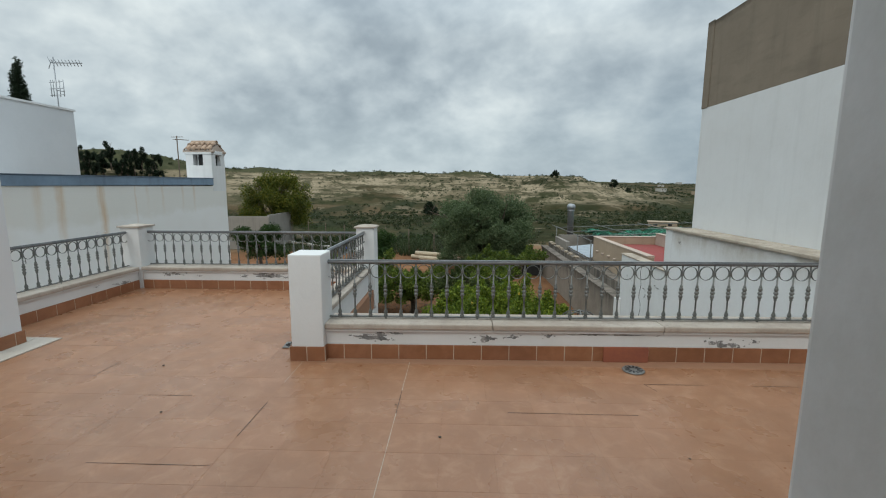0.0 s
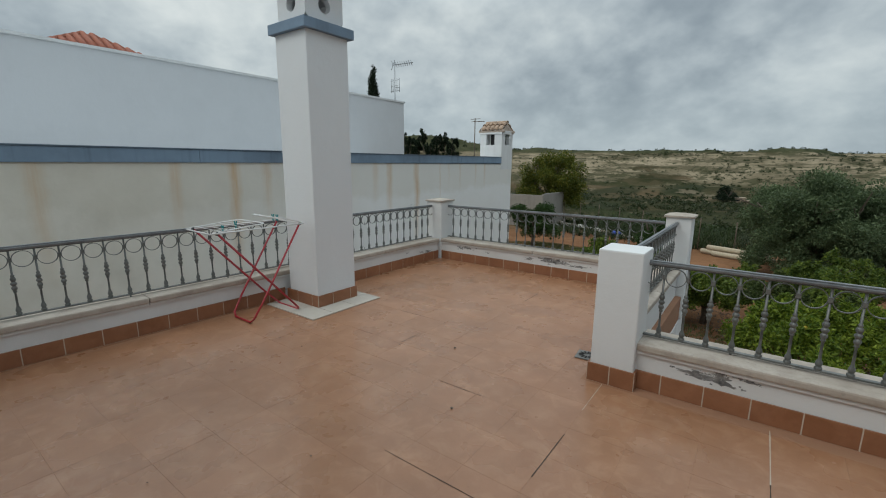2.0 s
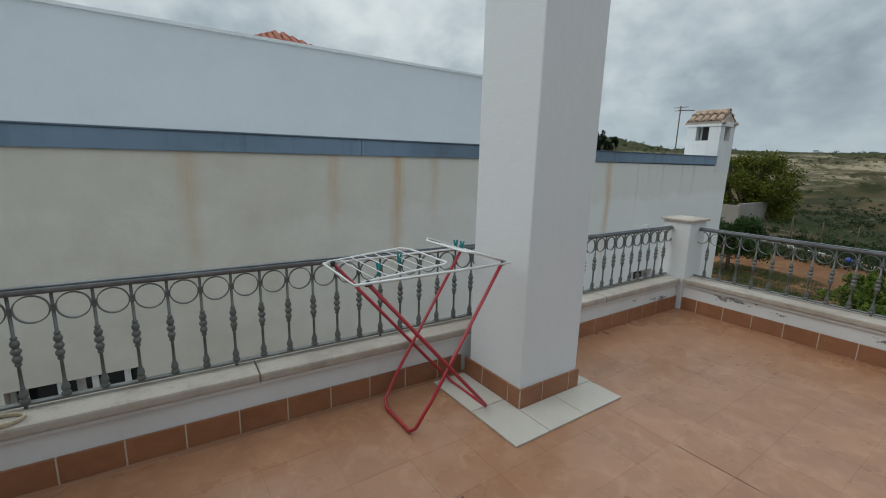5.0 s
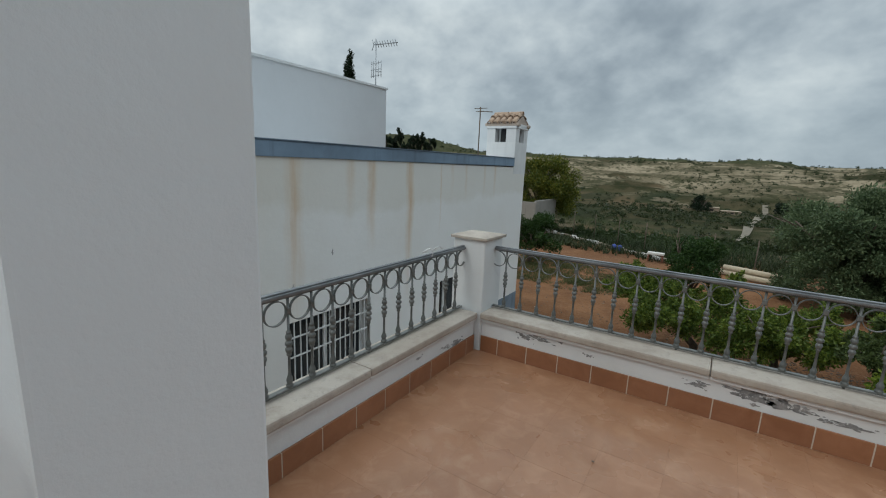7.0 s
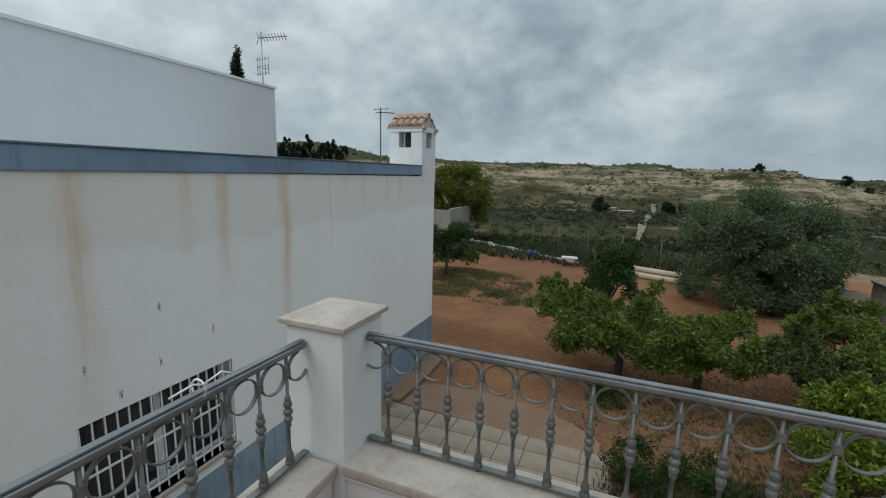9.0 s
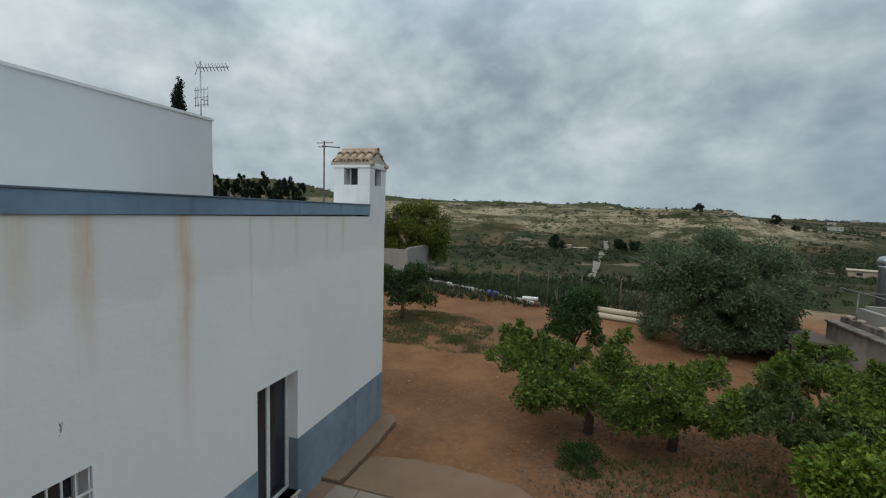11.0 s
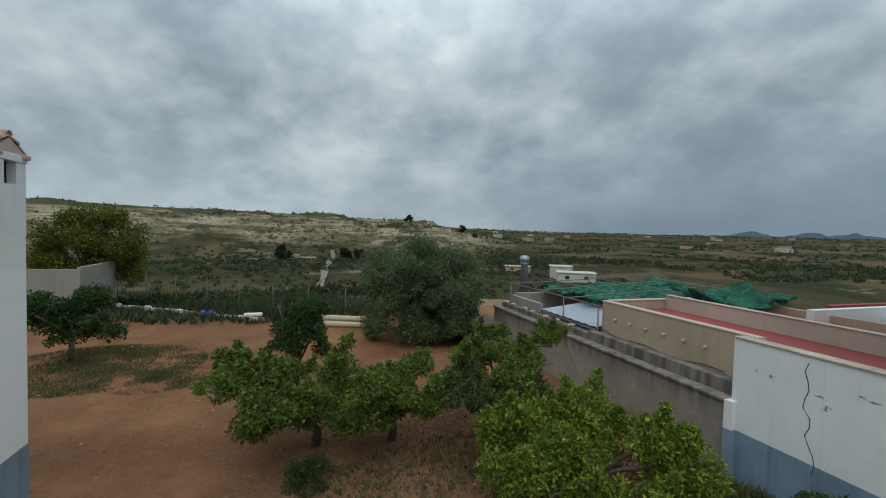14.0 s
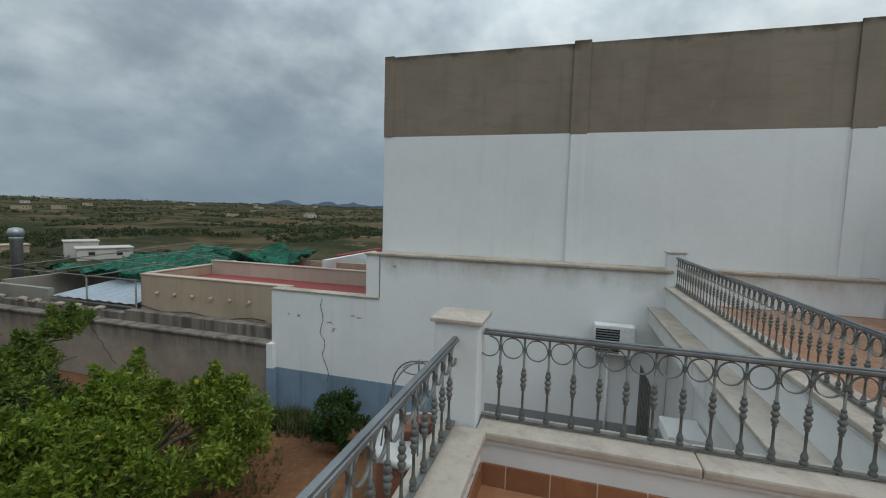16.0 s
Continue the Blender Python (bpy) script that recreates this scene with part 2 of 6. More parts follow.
def neighbour_paint():
    """White render that yellows to cream, with rusty runs from the roof edge."""
    k = Mat("neighbour_render", 0.87)
    y, z = k.axis(1), k.axis(2)
    c = k.mix(k.step(k.noise(0.5, 5, 0.6), 0.38, 0.7, 0, 0.5), (0.775, 0.775, 0.76), (0.69, 0.672, 0.63))
    cream = k.op("MULTIPLY", k.step(y, 8.0, 3.0), 0.85)
    c = k.mix(cream, c, k.mix(k.step(k.noise(1.6, 5, 0.6), 0.4, 0.7), (0.68, 0.64, 0.55), (0.58, 0.54, 0.45)))
    upper = k.step(k.op("ADD", z, k.op("MULTIPLY", k.noise(0.8, 5, 0.6), 0.9)), 1.18, 1.34, 0, 0.30)
    c = k.mix(upper, c, (0.58, 0.545, 0.45))
    # rusty runs below the weep holes of the roof edge: place along the wall, half width, length, strength
    wob = k.op("MULTIPLY", k.op("SUBTRACT", k.noise(2.2, 4, 0.6, (1, 0.5, 1.0)), 0.5), 0.16)
    yy = k.op("ADD", y, wob)
    fine = k.noise(7.0, 5, 0.65, (0.2, 2.2, 0.16))
    for at, w, length, amount in ((2.06, 0.13, 1.9, 0.5), (3.79, 0.11, 1.3, 0.6), (4.78, 0.13, 2.6, 0.72), (5.44, 0.12, 1.3, 0.5), (7.27, 0.17, 3.0, 0.55), (8.40, 0.12, 1.1, 0.35), (8.90, 0.13, 1.7, 0.62), (10.0, 0.13, 3.0, 0.72), (11.1, 0.035, 1.7, 0.5), (11.54, 0.07, 0.8, 0.3), (12.16, 0.06, 0.9, 0.4), (13.07, 0.06, 0.9, 0.4), (13.68, 0.07, 1.0, 0.42)):
        n = k.op("ABSOLUTE", k.op("SUBTRACT", yy, at), 0.0)
        core = k.step(n, w * 1.15, w * 0.1)
        core = k.op("MULTIPLY", core, k.step(z, 1.62 - length, 1.62 - 0.25 * length))
        r = k.op("MULTIPLY", core, k.step(fine, 0.30, 0.62, 0.30, 1.0))
        c = k.mix(k.op("MULTIPLY", r, amount), c, (0.56, 0.360, 0.170))
    k.color(c).bump(k.noise(0.8, 4, 0.55, (1, 1, 2.2)), 0.22, 0.05).bump(k.noise(12.0, 5, 0.65), 0.25, 0.01)
    return k.end()


def flaky_paint():
    """Parapet paint that has come off in grey patches low on the wall."""
    k = Mat("flaking_parapet_paint", 0.85)
    c = k.mix(k.step(k.noise(2.0, 5, 0.6), 0.45, 0.75, 0, 0.4), (0.64, 0.645, 0.64), (0.50, 0.495, 0.47))
    k.color(c).bump(k.noise(20.0, 5, 0.65), 0.3, 0.008)
    return k.end()


M_neighbour = neighbour_paint()
M_parapet = flaky_paint()


def tile_clay(name, a, b, stain, rough0, rough1):
    k = Mat(name, 0.45)
    k.co = k.geo("Position")
    c = k.mix(k.rnd(), a, b)
    c = k.mix(k.step(k.noise(5.5, 5, 0.65, None, 0.6), 0.40, 0.70, 0, 0.55), c, tuple(min(1, v * 1.28 + 0.02) for v in b))
    c = k.mix(k.step(k.noise(1.1, 5, 0.6), 0.46, 0.70, 0, 0.55), c, stain)
    c = k.mix(k.step(k.noise(26, 4, 0.6), 0.58, 0.8, 0, 0.35), c, stain)
    k.color(c).rough(k.step(k.noise(1.7, 4, 0.6), 0.35, 0.7, rough0, rough1))
    k.bump(k.noise(7, 4, 0.5), 0.2, 0.006).bump(k.noise(60, 4, 0.6), 0.08, 0.002)
    return k.end()




def floor_clay():
    """Glazed terracotta with pale clouded mottling, each tile a little different, and dirt film in the wide."""
    k = Mat("terracotta_floor_tile", 0.4)
    k.co = k.geo("Position")
    c = k.mix(k.rnd(), (0.297, 0.144, 0.075), (0.330, 0.164, 0.089))
    c = k.mix(k.step(k.noise(7.5, 4, 0.6, None, 0.8), 0.46, 0.66, 0, 0.55), c, (0.418, 0.236, 0.140))
    c = k.mix(k.step(k.noise(3.2, 4, 0.6, None, 0.4), 0.45, 0.70, 0, 0.55), c, (0.242, 0.113, 0.056))
    c = k.mix(k.step(k.noise(0.9, 5, 0.6), 0.46, 0.68, 0, 0.45), c, (0.205, 0.098, 0.050))
    c = k.mix(k.step(k.noise(30, 4, 0.6), 0.60, 0.78, 0, 0.30), c, (0.17, 0.08, 0.042))
    k.color(c).rough(k.step(k.noise(1.7, 4, 0.6), 0.35, 0.7, 0.20, 0.44))
    k.bump(k.noise(7, 4, 0.5), 0.2, 0.006).bump(k.noise(60, 4, 0.6), 0.08, 0.002)
    return k.end()


M_tile = floor_clay()
M_skirt = tile_clay("terracotta_skirting_tile", (0.225, 0.092, 0.042), (0.275, 0.118, 0.056), (0.165, 0.068, 0.036), 0.35, 0.55)
M_grout = plaster("floor_grout", (0.30, 0.155, 0.088), (0.23, 0.115, 0.064), 0.7)
M_joint = plaster("open_joint", (0.06, 0.04, 0.03), (0.03, 0.02, 0.016), 0.8)


def bare_cement():
    """Bare grey cement with crumbs of white paint still on it."""
    k = Mat("bare_cement_patch", 0.95)
    c = k.mix(k.step(k.noise(14, 5, 0.7), 0.38, 0.62), (0.13, 0.13, 0.13), (0.30, 0.29, 0.28))
    c = k.mix(k.step(k.noise(30, 5, 0.7), 0.56, 0.62), c, (0.58, 0.58, 0.57))
    k.color(c).bump(k.noise(40, 5, 0.7), 0.6, 0.006)
    return k.end()


M_bare = bare_cement()
M_grout_light = plaster("pale_grout", (0.50, 0.42, 0.34), (0.36, 0.28, 0.21), 0.6)
M_slab = plaster("white_marble_slab", (0.47, 0.43, 0.375), (0.36, 0.315, 0.265), 0.6)


def weathered_stone():
    """Cream coping stone with grey lichen, water marks and worn pale edges."""
    k = Mat("cream_stone_coping", 0.8)
    k.co = k.geo("Position")
    c = k.mix(k.step(k.noise(0.9, 5, 0.6), 0.38, 0.68), (0.455, 0.405, 0.350), (0.355, 0.300, 0.245))
    c = k.mix(k.step(k.noise(4.5, 6, 0.7), 0.46, 0.68, 0, 0.75), c, (0.285, 0.238, 0.195))
    c = k.mix(k.step(k.noise(22, 5, 0.7), 0.56, 0.74, 0, 0.55), c, (0.20, 0.185, 0.165))
    k.color(c).bump(k.noise(14, 6, 0.65), 0.4, 0.008).bump(k.noise(80, 4, 0.6), 0.2, 0.002)
    return k.end()


M_coping = weathered_stone()


def metal_paint(name, a, b, rough, metal=0.0, scale=12.0):
    k = Mat(name, rough, metal)
    k.color(k.mix(k.step(k.noise(scale, 5, 0.65), 0.4, 0.7), a, b)).bump(k.noise(scale * 6, 4), 0.15, 0.002)
    return k.end()


M_iron = metal_paint("grey_iron_paint", (0.098, 0.102, 0.096), (0.185, 0.188, 0.178), 0.40, 0.25, 9)
M_rail_top = metal_paint("worn_steel_handrail", (0.155, 0.165, 0.175), (0.25, 0.26, 0.265), 0.36, 0.5, 5)
M_red = metal_paint("red_enamel", (0.36, 0.022, 0.032), (0.27, 0.02, 0.028), 0.33)
M_white_wire = metal_paint("white_coated_wire", (0.72, 0.73, 0.73), (0.6, 0.6, 0.58), 0.4)
M_black = metal_paint("black_plastic", (0.02, 0.02, 0.022), (0.035, 0.035, 0.035), 0.5)
M_teal = metal_paint("teal_plastic", (0.02, 0.26, 0.27), (0.015, 0.2, 0.21), 0.4)
M_drain = metal_paint("dull_drain_steel", (0.15, 0.15, 0.145), (0.22, 0.215, 0.20), 0.55, 0.3)
M_galv = metal_paint("galvanised_metal", (0.33, 0.35, 0.37), (0.24, 0.25, 0.265), 0.42, 0.6)
# near-black that carries the shade of openings, slots and rooms
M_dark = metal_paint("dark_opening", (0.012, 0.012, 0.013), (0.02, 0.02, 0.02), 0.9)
M_white_metal = metal_paint("white_metal", (0.70, 0.71, 0.71), (0.58, 0.58, 0.56), 0.45)
M_sheet = metal_paint("pale_roof_sheet", (0.31, 0.355, 0.395), (0.24, 0.28, 0.32), 0.55)
M_net = metal_paint("green_shade_net", (0.005, 0.060, 0.034), (0.020, 0.190, 0.112), 0.85, 0, 2.4)
M_net.node_tree.nodes["Principled BSDF"].inputs["Alpha"].default_value = 0.76
M_wood = metal_paint("grey_wood", (0.10, 0.075, 0.055), (0.16, 0.12, 0.09), 0.85)
M_bark = metal_paint("bark", (0.075, 0.055, 0.04), (0.135, 0.105, 0.08), 0.9, 0, 18)
M_rock = plaster("painted_stone", (0.62, 0.60, 0.56), (0.33, 0.29, 0.25), 0.6)
M_blue_plastic = metal_paint("blue_plastic", (0.02, 0.055, 0.30), (0.02, 0.04, 0.22), 0.4)
M_clay_pot = metal_paint("clay_pot", (0.22, 0.085, 0.05), (0.16, 0.06, 0.04), 0.7)
M_log = metal_paint("pale_log", (0.50, 0.42, 0.30), (0.38, 0.31, 0.22), 0.8)
M_rooftile = metal_paint("old_roof_tile", (0.44, 0.315, 0.225), (0.29, 0.205, 0.15), 0.85, 0, 7)
M_rooftile_red = metal_paint("red_roof_tile", (0.30, 0.095, 0.05), (0.22, 0.07, 0.045), 0.8, 0, 5)


def leaf_mat(name, a, b, trans=0.3):
    """Leaves of many greens that let some light through."""
    k = Mat(name, 0.45)
    c = k.mix(k.geo("Random Per Island"), a, b)
    c = k.mix(k.step(k.noise(1.5, 4), 0.42, 0.62, 0, 0.5), c, tuple(0.72 * v for v in a))
    k.color(c)
    k.b.inputs["Specular IOR Level"].default_value = 0.18
    tl = k.nt.nodes.new("ShaderNodeBsdfTranslucent")
    k.nt.links.new(c, tl.inputs[0])
    mx = k.nt.nodes.new("ShaderNodeMixShader")
    mx.inputs[0].default_value = trans
    k.nt.links.new(k.b.outputs[0], mx.inputs[1])
    k.nt.links.new(tl.outputs[0], mx.inputs[2])
    k.nt.links.new(mx.outputs[0], k.nt.nodes["Material Output"].inputs[0])
    return k.end()


M_leaf_lemon = leaf_mat("lemon_leaf", (0.0453, 0.0853, 0.0174), (0.1973, 0.2466, 0.0427))
M_leaf_lime = leaf_mat("young_lemon_leaf", (0.0589, 0.1101, 0.0141), (0.2496, 0.3072, 0.0384))
M_leaf_dark = leaf_mat("dark_leaf", (0.02, 0.05, 0.0125), (0.0575, 0.0975, 0.025))
M_leaf_grey = leaf_mat("greyish_citrus_leaf", (0.0396, 0.0634, 0.0198), (0.1188, 0.1478, 0.0475))
M_leaf_olive = leaf_mat("olive_leaf", (0.0515, 0.0851, 0.037), (0.1736, 0.224, 0.112))
M_leaf_orange = leaf_mat("yellowing_leaf", (0.048, 0.0792, 0.0144), (0.204, 0.1896, 0.0264))
M_leaf_cypress = leaf_mat("cypress_leaf", (0.014, 0.026, 0.014), (0.03, 0.045, 0.022))
M_grass = leaf_mat("dry_grass", (0.055, 0.075, 0.022), (0.135, 0.140, 0.055))
M_scrub = leaf_mat("scrub_leaf", (0.026, 0.040, 0.016), (0.070, 0.084, 0.036))
M_fruit = metal_paint("lemon_skin", (0.42, 0.33, 0.03), (0.33, 0.24, 0.02), 0.5)


def ground_mat():
    """Red earth near, olive scrub and pale marl further off, by place and by slope."""
    k = Mat("earth", 1.0)
    k.b.inputs["Specular IOR Level"].default_value = 0.04
    y, x, z = k.axis(1), k.axis(0), k.axis(2)
    soil = k.mix(k.step(k.noise(0.5, 6, 0.62), 0.38, 0.68), (0.172, 0.082, 0.040), (0.275, 0.142, 0.073))
    soil = k.mix(k.step(k.noise(2.4, 6, 0.7), 0.5, 0.75, 0, 0.55), soil, (0.115, 0.062, 0.037))
    soil = k.mix(k.step(k.noise(0.22, 4, 0.6), 0.42, 0.62, 0, 0.55), soil, (0.115, 0.062, 0.038))
    soil = k.mix(k.step(k.noise(11.0, 5, 0.7), 0.5, 0.7, 0, 0.6), soil, (0.27, 0.16, 0.10))
    soil = k.mix(k.step(k.voronoi(9.0), 0.05, 0.16, 0.35, 0.0), soil, (0.25, 0.17, 0.115))
    scrub = k.mix(k.step(k.noise(0.045, 6, 0.65), 0.38, 0.70), (0.024, 0.026, 0.011), (0.056, 0.048, 0.024))
    scrub = k.mix(k.step(k.noise(0.016, 4, 0.5, (1, 2.6, 1)), 0.50, 0.60, 0, 0.7), scrub, (0.092, 0.072, 0.042))
    scrub = k.mix(k.step(k.noise(0.011, 4, 0.5, (1, 3.4, 1)), 0.50, 0.58, 0, 0.7), scrub, (0.050, 0.053, 0.026))
    scrub = k.mix(k.step(k.noise(0.35, 6, 0.7), 0.46, 0.62, 0, 0.85), scrub, (0.030, 0.034, 0.016))
    scrub = k.mix(k.step(k.noise(0.09, 6, 0.72), 0.52, 0.60, 0, 0.7), scrub, (0.074, 0.060, 0.034))
    # ploughed fields, groves and pale terrace banks of the plain, long across the view
    scrub = k.mix(k.step(k.noise(0.013, 3, 0.45, (1, 1.7, 1)), 0.53, 0.56, 0, 0.8), scrub, (0.105, 0.076, 0.044))
    scrub = k.mix(k.step(k.noise(0.021, 3, 0.5, (1.6, 1, 1)), 0.56, 0.60, 0, 0.8), scrub, (0.026, 0.033, 0.017))
    scrub = k.mix(k.step(k.noise(0.05, 5, 0.65, (1, 1.8, 1)), 0.60, 0.63, 0, 0.75), scrub, (0.165, 0.135, 0.092))
    # pale marl cliffs in level beds, broken by dark shrubs and gullies
    marl = k.mix(k.step(k.noise(0.045, 6, 0.68, (1, 1, 2.0)), 0.42, 0.60), (0.285, 0.235, 0.160), (0.160, 0.132, 0.085))
    marl = k.mix(k.step(k.noise(0.05, 6, 0.7, (0.6, 0.6, 9.0)), 0.51, 0.56, 0, 0.8), marl, (0.080, 0.071, 0.042))
    marl = k.mix(k.step(k.noise(0.11, 6, 0.72, (1, 1, 1.6)), 0.53, 0.57, 0, 0.85), marl, (0.058, 0.057, 0.030))
    marl = k.mix(k.step(k.noise(0.40, 4, 0.7), 0.57, 0.61, 0, 0.9), marl, (0.036, 0.038, 0.020))
    rad = k.nt.nodes.new("ShaderNodeVectorMath")
    rad.operation = "LENGTH"
    k.nt.links.new(k.co, rad.inputs[0])
    rise = k.step(k.op("ADD", z, k.op("MULTIPLY", k.noise(0.022, 5, 0.6), 9.0)), -2.4, 0.2)
    patch = k.step(k.noise(0.016, 6, 0.66, (1, 1, 2.0)), 0.42, 0.46)
    near = k.step(rad.outputs["Value"], 520, 400)
    bare = k.op("MULTIPLY", k.op("MULTIPLY", rise, patch), near)
    wild = k.mix(bare, scrub, marl)
    crest = k.step(k.op("ADD", z, k.op("MULTIPLY", k.noise(0.03, 5, 0.65), 3.0)), 9.6, 10.6)
    wild = k.mix(k.op("MULTIPLY", crest, 0.92), wild, k.mix(k.step(k.noise(0.2, 6, 0.7), 0.4, 0.65), (0.034, 0.042, 0.020), (0.070, 0.070, 0.036)))
    edge = k.op("ADD", rad.outputs["Value"], k.op("MULTIPLY", k.noise(0.25, 5, 0.6), 10.0))
    c = k.mix(k.step(edge, 38, 47), soil, wild)
    k.color(c).bump(k.noise(1.6, 7, 0.7), 0.8, 0.16).bump(k.noise(25.0, 5, 0.6), 0.3, 0.02)
    return k.end()


M_ground = ground_mat()
M_concrete = plaster("yard_concrete", (0.25, 0.205, 0.155), (0.15, 0.11, 0.075), 0.8, 0.0, 0.5)
M_apron = plaster("earth_stained_concrete", (0.205, 0.13, 0.08), (0.145, 0.085, 0.052), 0.8, 0.0, 0.5)
# blue-grey of distant haze is mixed into the mountain colour
M_mountain = plaster("hazed_far_mountain", (0.10, 0.135, 0.18), (0.08, 0.115, 0.16), 0.5)
M_far_house = plaster("far_house_white", (0.46, 0.44, 0.40), (0.36, 0.32, 0.28), 0.5)
k = Mat("window_glass", 0.06)
k.color((0.025, 0.03, 0.034))
M_glass = k.end()

# ---- builders ----


def box(bm, x0, y0, z0, x1, y1, z1, bevel=0.0):
    r = bmesh.ops.create_cube(bm, size=1.0)
    for v in r["verts"]:
        v.co = Vector((x0 + (v.co.x + 0.5) * (x1 - x0), y0 + (v.co.y + 0.5) * (y1 - y0), z0 + (v.co.z + 0.5) * (z1 - z0)))
    if bevel:
        es = list({e for v in r["verts"] for e in v.link_edges})
        bmesh.ops.bevel(bm, geom=es, offset=bevel, segments=2, affect="EDGES", profile=0.6)
    return bm


def boxes(*rows, bevel=0.0):
    bm = bmesh.new()
    for r in rows:
        box(bm, *r, bevel=bevel)
    return bm


def tube(bm, pts, r, n=8, r1=None):
    """A round bar along points, tapering from r to r1, closed at both ends."""
    pts = [Vector(p) for p in pts]
    rings = []
    for i, p in enumerate(pts):
        d = (pts[min(i + 1, len(pts) - 1)] - pts[max(i - 1, 0)]).normalized()
        u = d.cross(Vector((0, 0, 1)) if abs(d.z) < 0.95 else Vector((1, 0, 0))).normalized()
        v = d.cross(u)
        rr = r if r1 is None else r + (r1 - r) * i / (len(pts) - 1)
        rings.append([bm.verts.new(p + (u * math.cos(6.2832 * k / n) + v * math.sin(6.2832 * k / n)) * rr) for k in range(n)])
    for a, b in zip(rings, rings[1:]):
        for k in range(n):
            f = bm.faces.new((a[k], a[(k + 1) % n], b[(k + 1) % n], b[k]))
            f.smooth = True
    bm.faces.new(rings[0][::-1])
    bm.faces.new(rings[-1])
    return bm


def lathe(bm, prof, n=10, at=(0, 0, 0)):
    """Turns (radius, height) rows about a vertical axis."""
    at = Vector(at)
    rings = [[bm.verts.new(at + Vector((r * math.cos(6.2832 * k / n), r * math.sin(6.2832 * k / n), z))) for k in range(n)] for r, z in prof]
    for a, b in zip(rings, rings[1:]):
        for k in range(n):
            bm.faces.new((a[k], a[(k + 1) % n], b[(k + 1) % n], b[k])).smooth = True
    bm.faces.new(rings[0][::-1])
    bm.faces.new(rings[-1])
    return bm


def hoop(bm, c, r, t, axis, n=22, m=6, a0=0.0, a1=360.0):
    """A ring of radius r and thickness t in the plane across the axis ('x' or 'y'), or part of one."""
    pts = []
    steps = int(n * (a1 - a0) / 360)
    for k in range(steps + 1):
        a = radians(a0 + (a1 - a0) * k / steps)
        o = r * math.cos(a)
        pts.append((c[0] + (o if axis == "y" else 0), c[1] + (o if axis == "x" else 0), c[2] + r * math.sin(a)))
    return tube(bm, pts, t, m)


def mesh_of(name, bm, mat):
    bmesh.ops.recalc_face_normals(bm, faces=bm.faces)
    me = bpy.data.meshes.new(name)
    bm.to_mesh(me)
    bm.free()
    me.materials.append(mat)
    return me


def part(name, bm, mat, parent, label=""):
    ob = new(name, bm if isinstance(bm, bpy.types.Mesh) else mesh_of(name, bm, mat))
    ob.parent = parent
    return tagged(ob, label)


def thing(name, label, category, group="", at=(0, 0, 0)):
    e = new(name)
    e.empty_display_size = 0.2
    e.location = at
    return tagged(e, label, category, group)


def single(name, bm, mat, label, category, group="", kind=""):
    return tagged(new(name, mesh_of(name, bm, mat)), label, category, group, kind)


def structure(name, bm, mat, label="", category="wall"):
    return single(name, bm, mat, label, category, "", "structure")


def placed(name, me, parent, m):
    ob = new(name, me)
    ob.parent = parent
    ob.matrix_basis = m
    return ob


GROUND = -3.5

# ---- ground: one sheet to the horizon ----


def fbm(x, y, s, octaves=4):
    return noise.fractal(Vector((x * s, y * s, 0.37)), 1.0, 2.0, octaves, noise_basis="PERLIN_ORIGINAL")


def smooth(a, b, v):
    u = min(1.0, max(0.0, (v - a) / (b - a)))
    return u * u * (3 - 2 * u)


def height(x, y):
    r = math.hypot(x, y)
    az = math.degrees(math.atan2(x, y))
    garden = GROUND + 0.05 * fbm(x, y, 0.35) * smooth(13, 17, y)
    if r < 30 or y < -5:
        return garden if y > -5 else GROUND
    # the shallow valley beyond the plot, then the plain
    out = -9.0 + 1.6 * fbm(x, y, 0.012, 5)
    out += 18.0 * smooth(170, 1500, r) + 0.9 * fbm(x, y, 0.05, 4) * smooth(60, 140, r)
    # long eroded ridge to the north and north-west
    side = 1 - smooth(6, 31, az) if az > 0 else 1.0
    near = 1 - 0.25 * smooth(-60, -10, -abs(az + 35))
    base_r = 150 + 26 * fbm(x, y, 0.008, 3)
    up = smooth(base_r, base_r + 150, r)
    top = 18.4 + 8.5 * smooth(-27, -38, az) - 2.6 * math.exp(-((az - 7.5) / 4.0) ** 2) + 1.4 * fbm(x, y, 0.006, 3)
    hill = top * up * side
    step = 2.6
    q = hill / step
    hill = step * (math.floor(q) + smooth(0.30, 0.62, q - math.floor(q))) * 0.75 + hill * 0.25
    hill += (3.4 * abs(fbm(x, y, 0.022, 5)) - 1.2 * abs(fbm(x + 90, y, 0.05, 4)) + 0.9 * fbm(x, y, 0.09, 4)) * up * side * (1 - 0.6 * smooth(0.75, 1, up))
    d2 = ((az - 15.2) / 3.2) ** 2
    hill += 2.4 * math.exp(-d2) * up * (1 - smooth(360, 520, r))
    out += hill * (1 - 0.35 * smooth(420, 900, r))
    return garden + (out - garden) * smooth(34, 62, r - 6 * fbm(x, y, 0.03, 2))


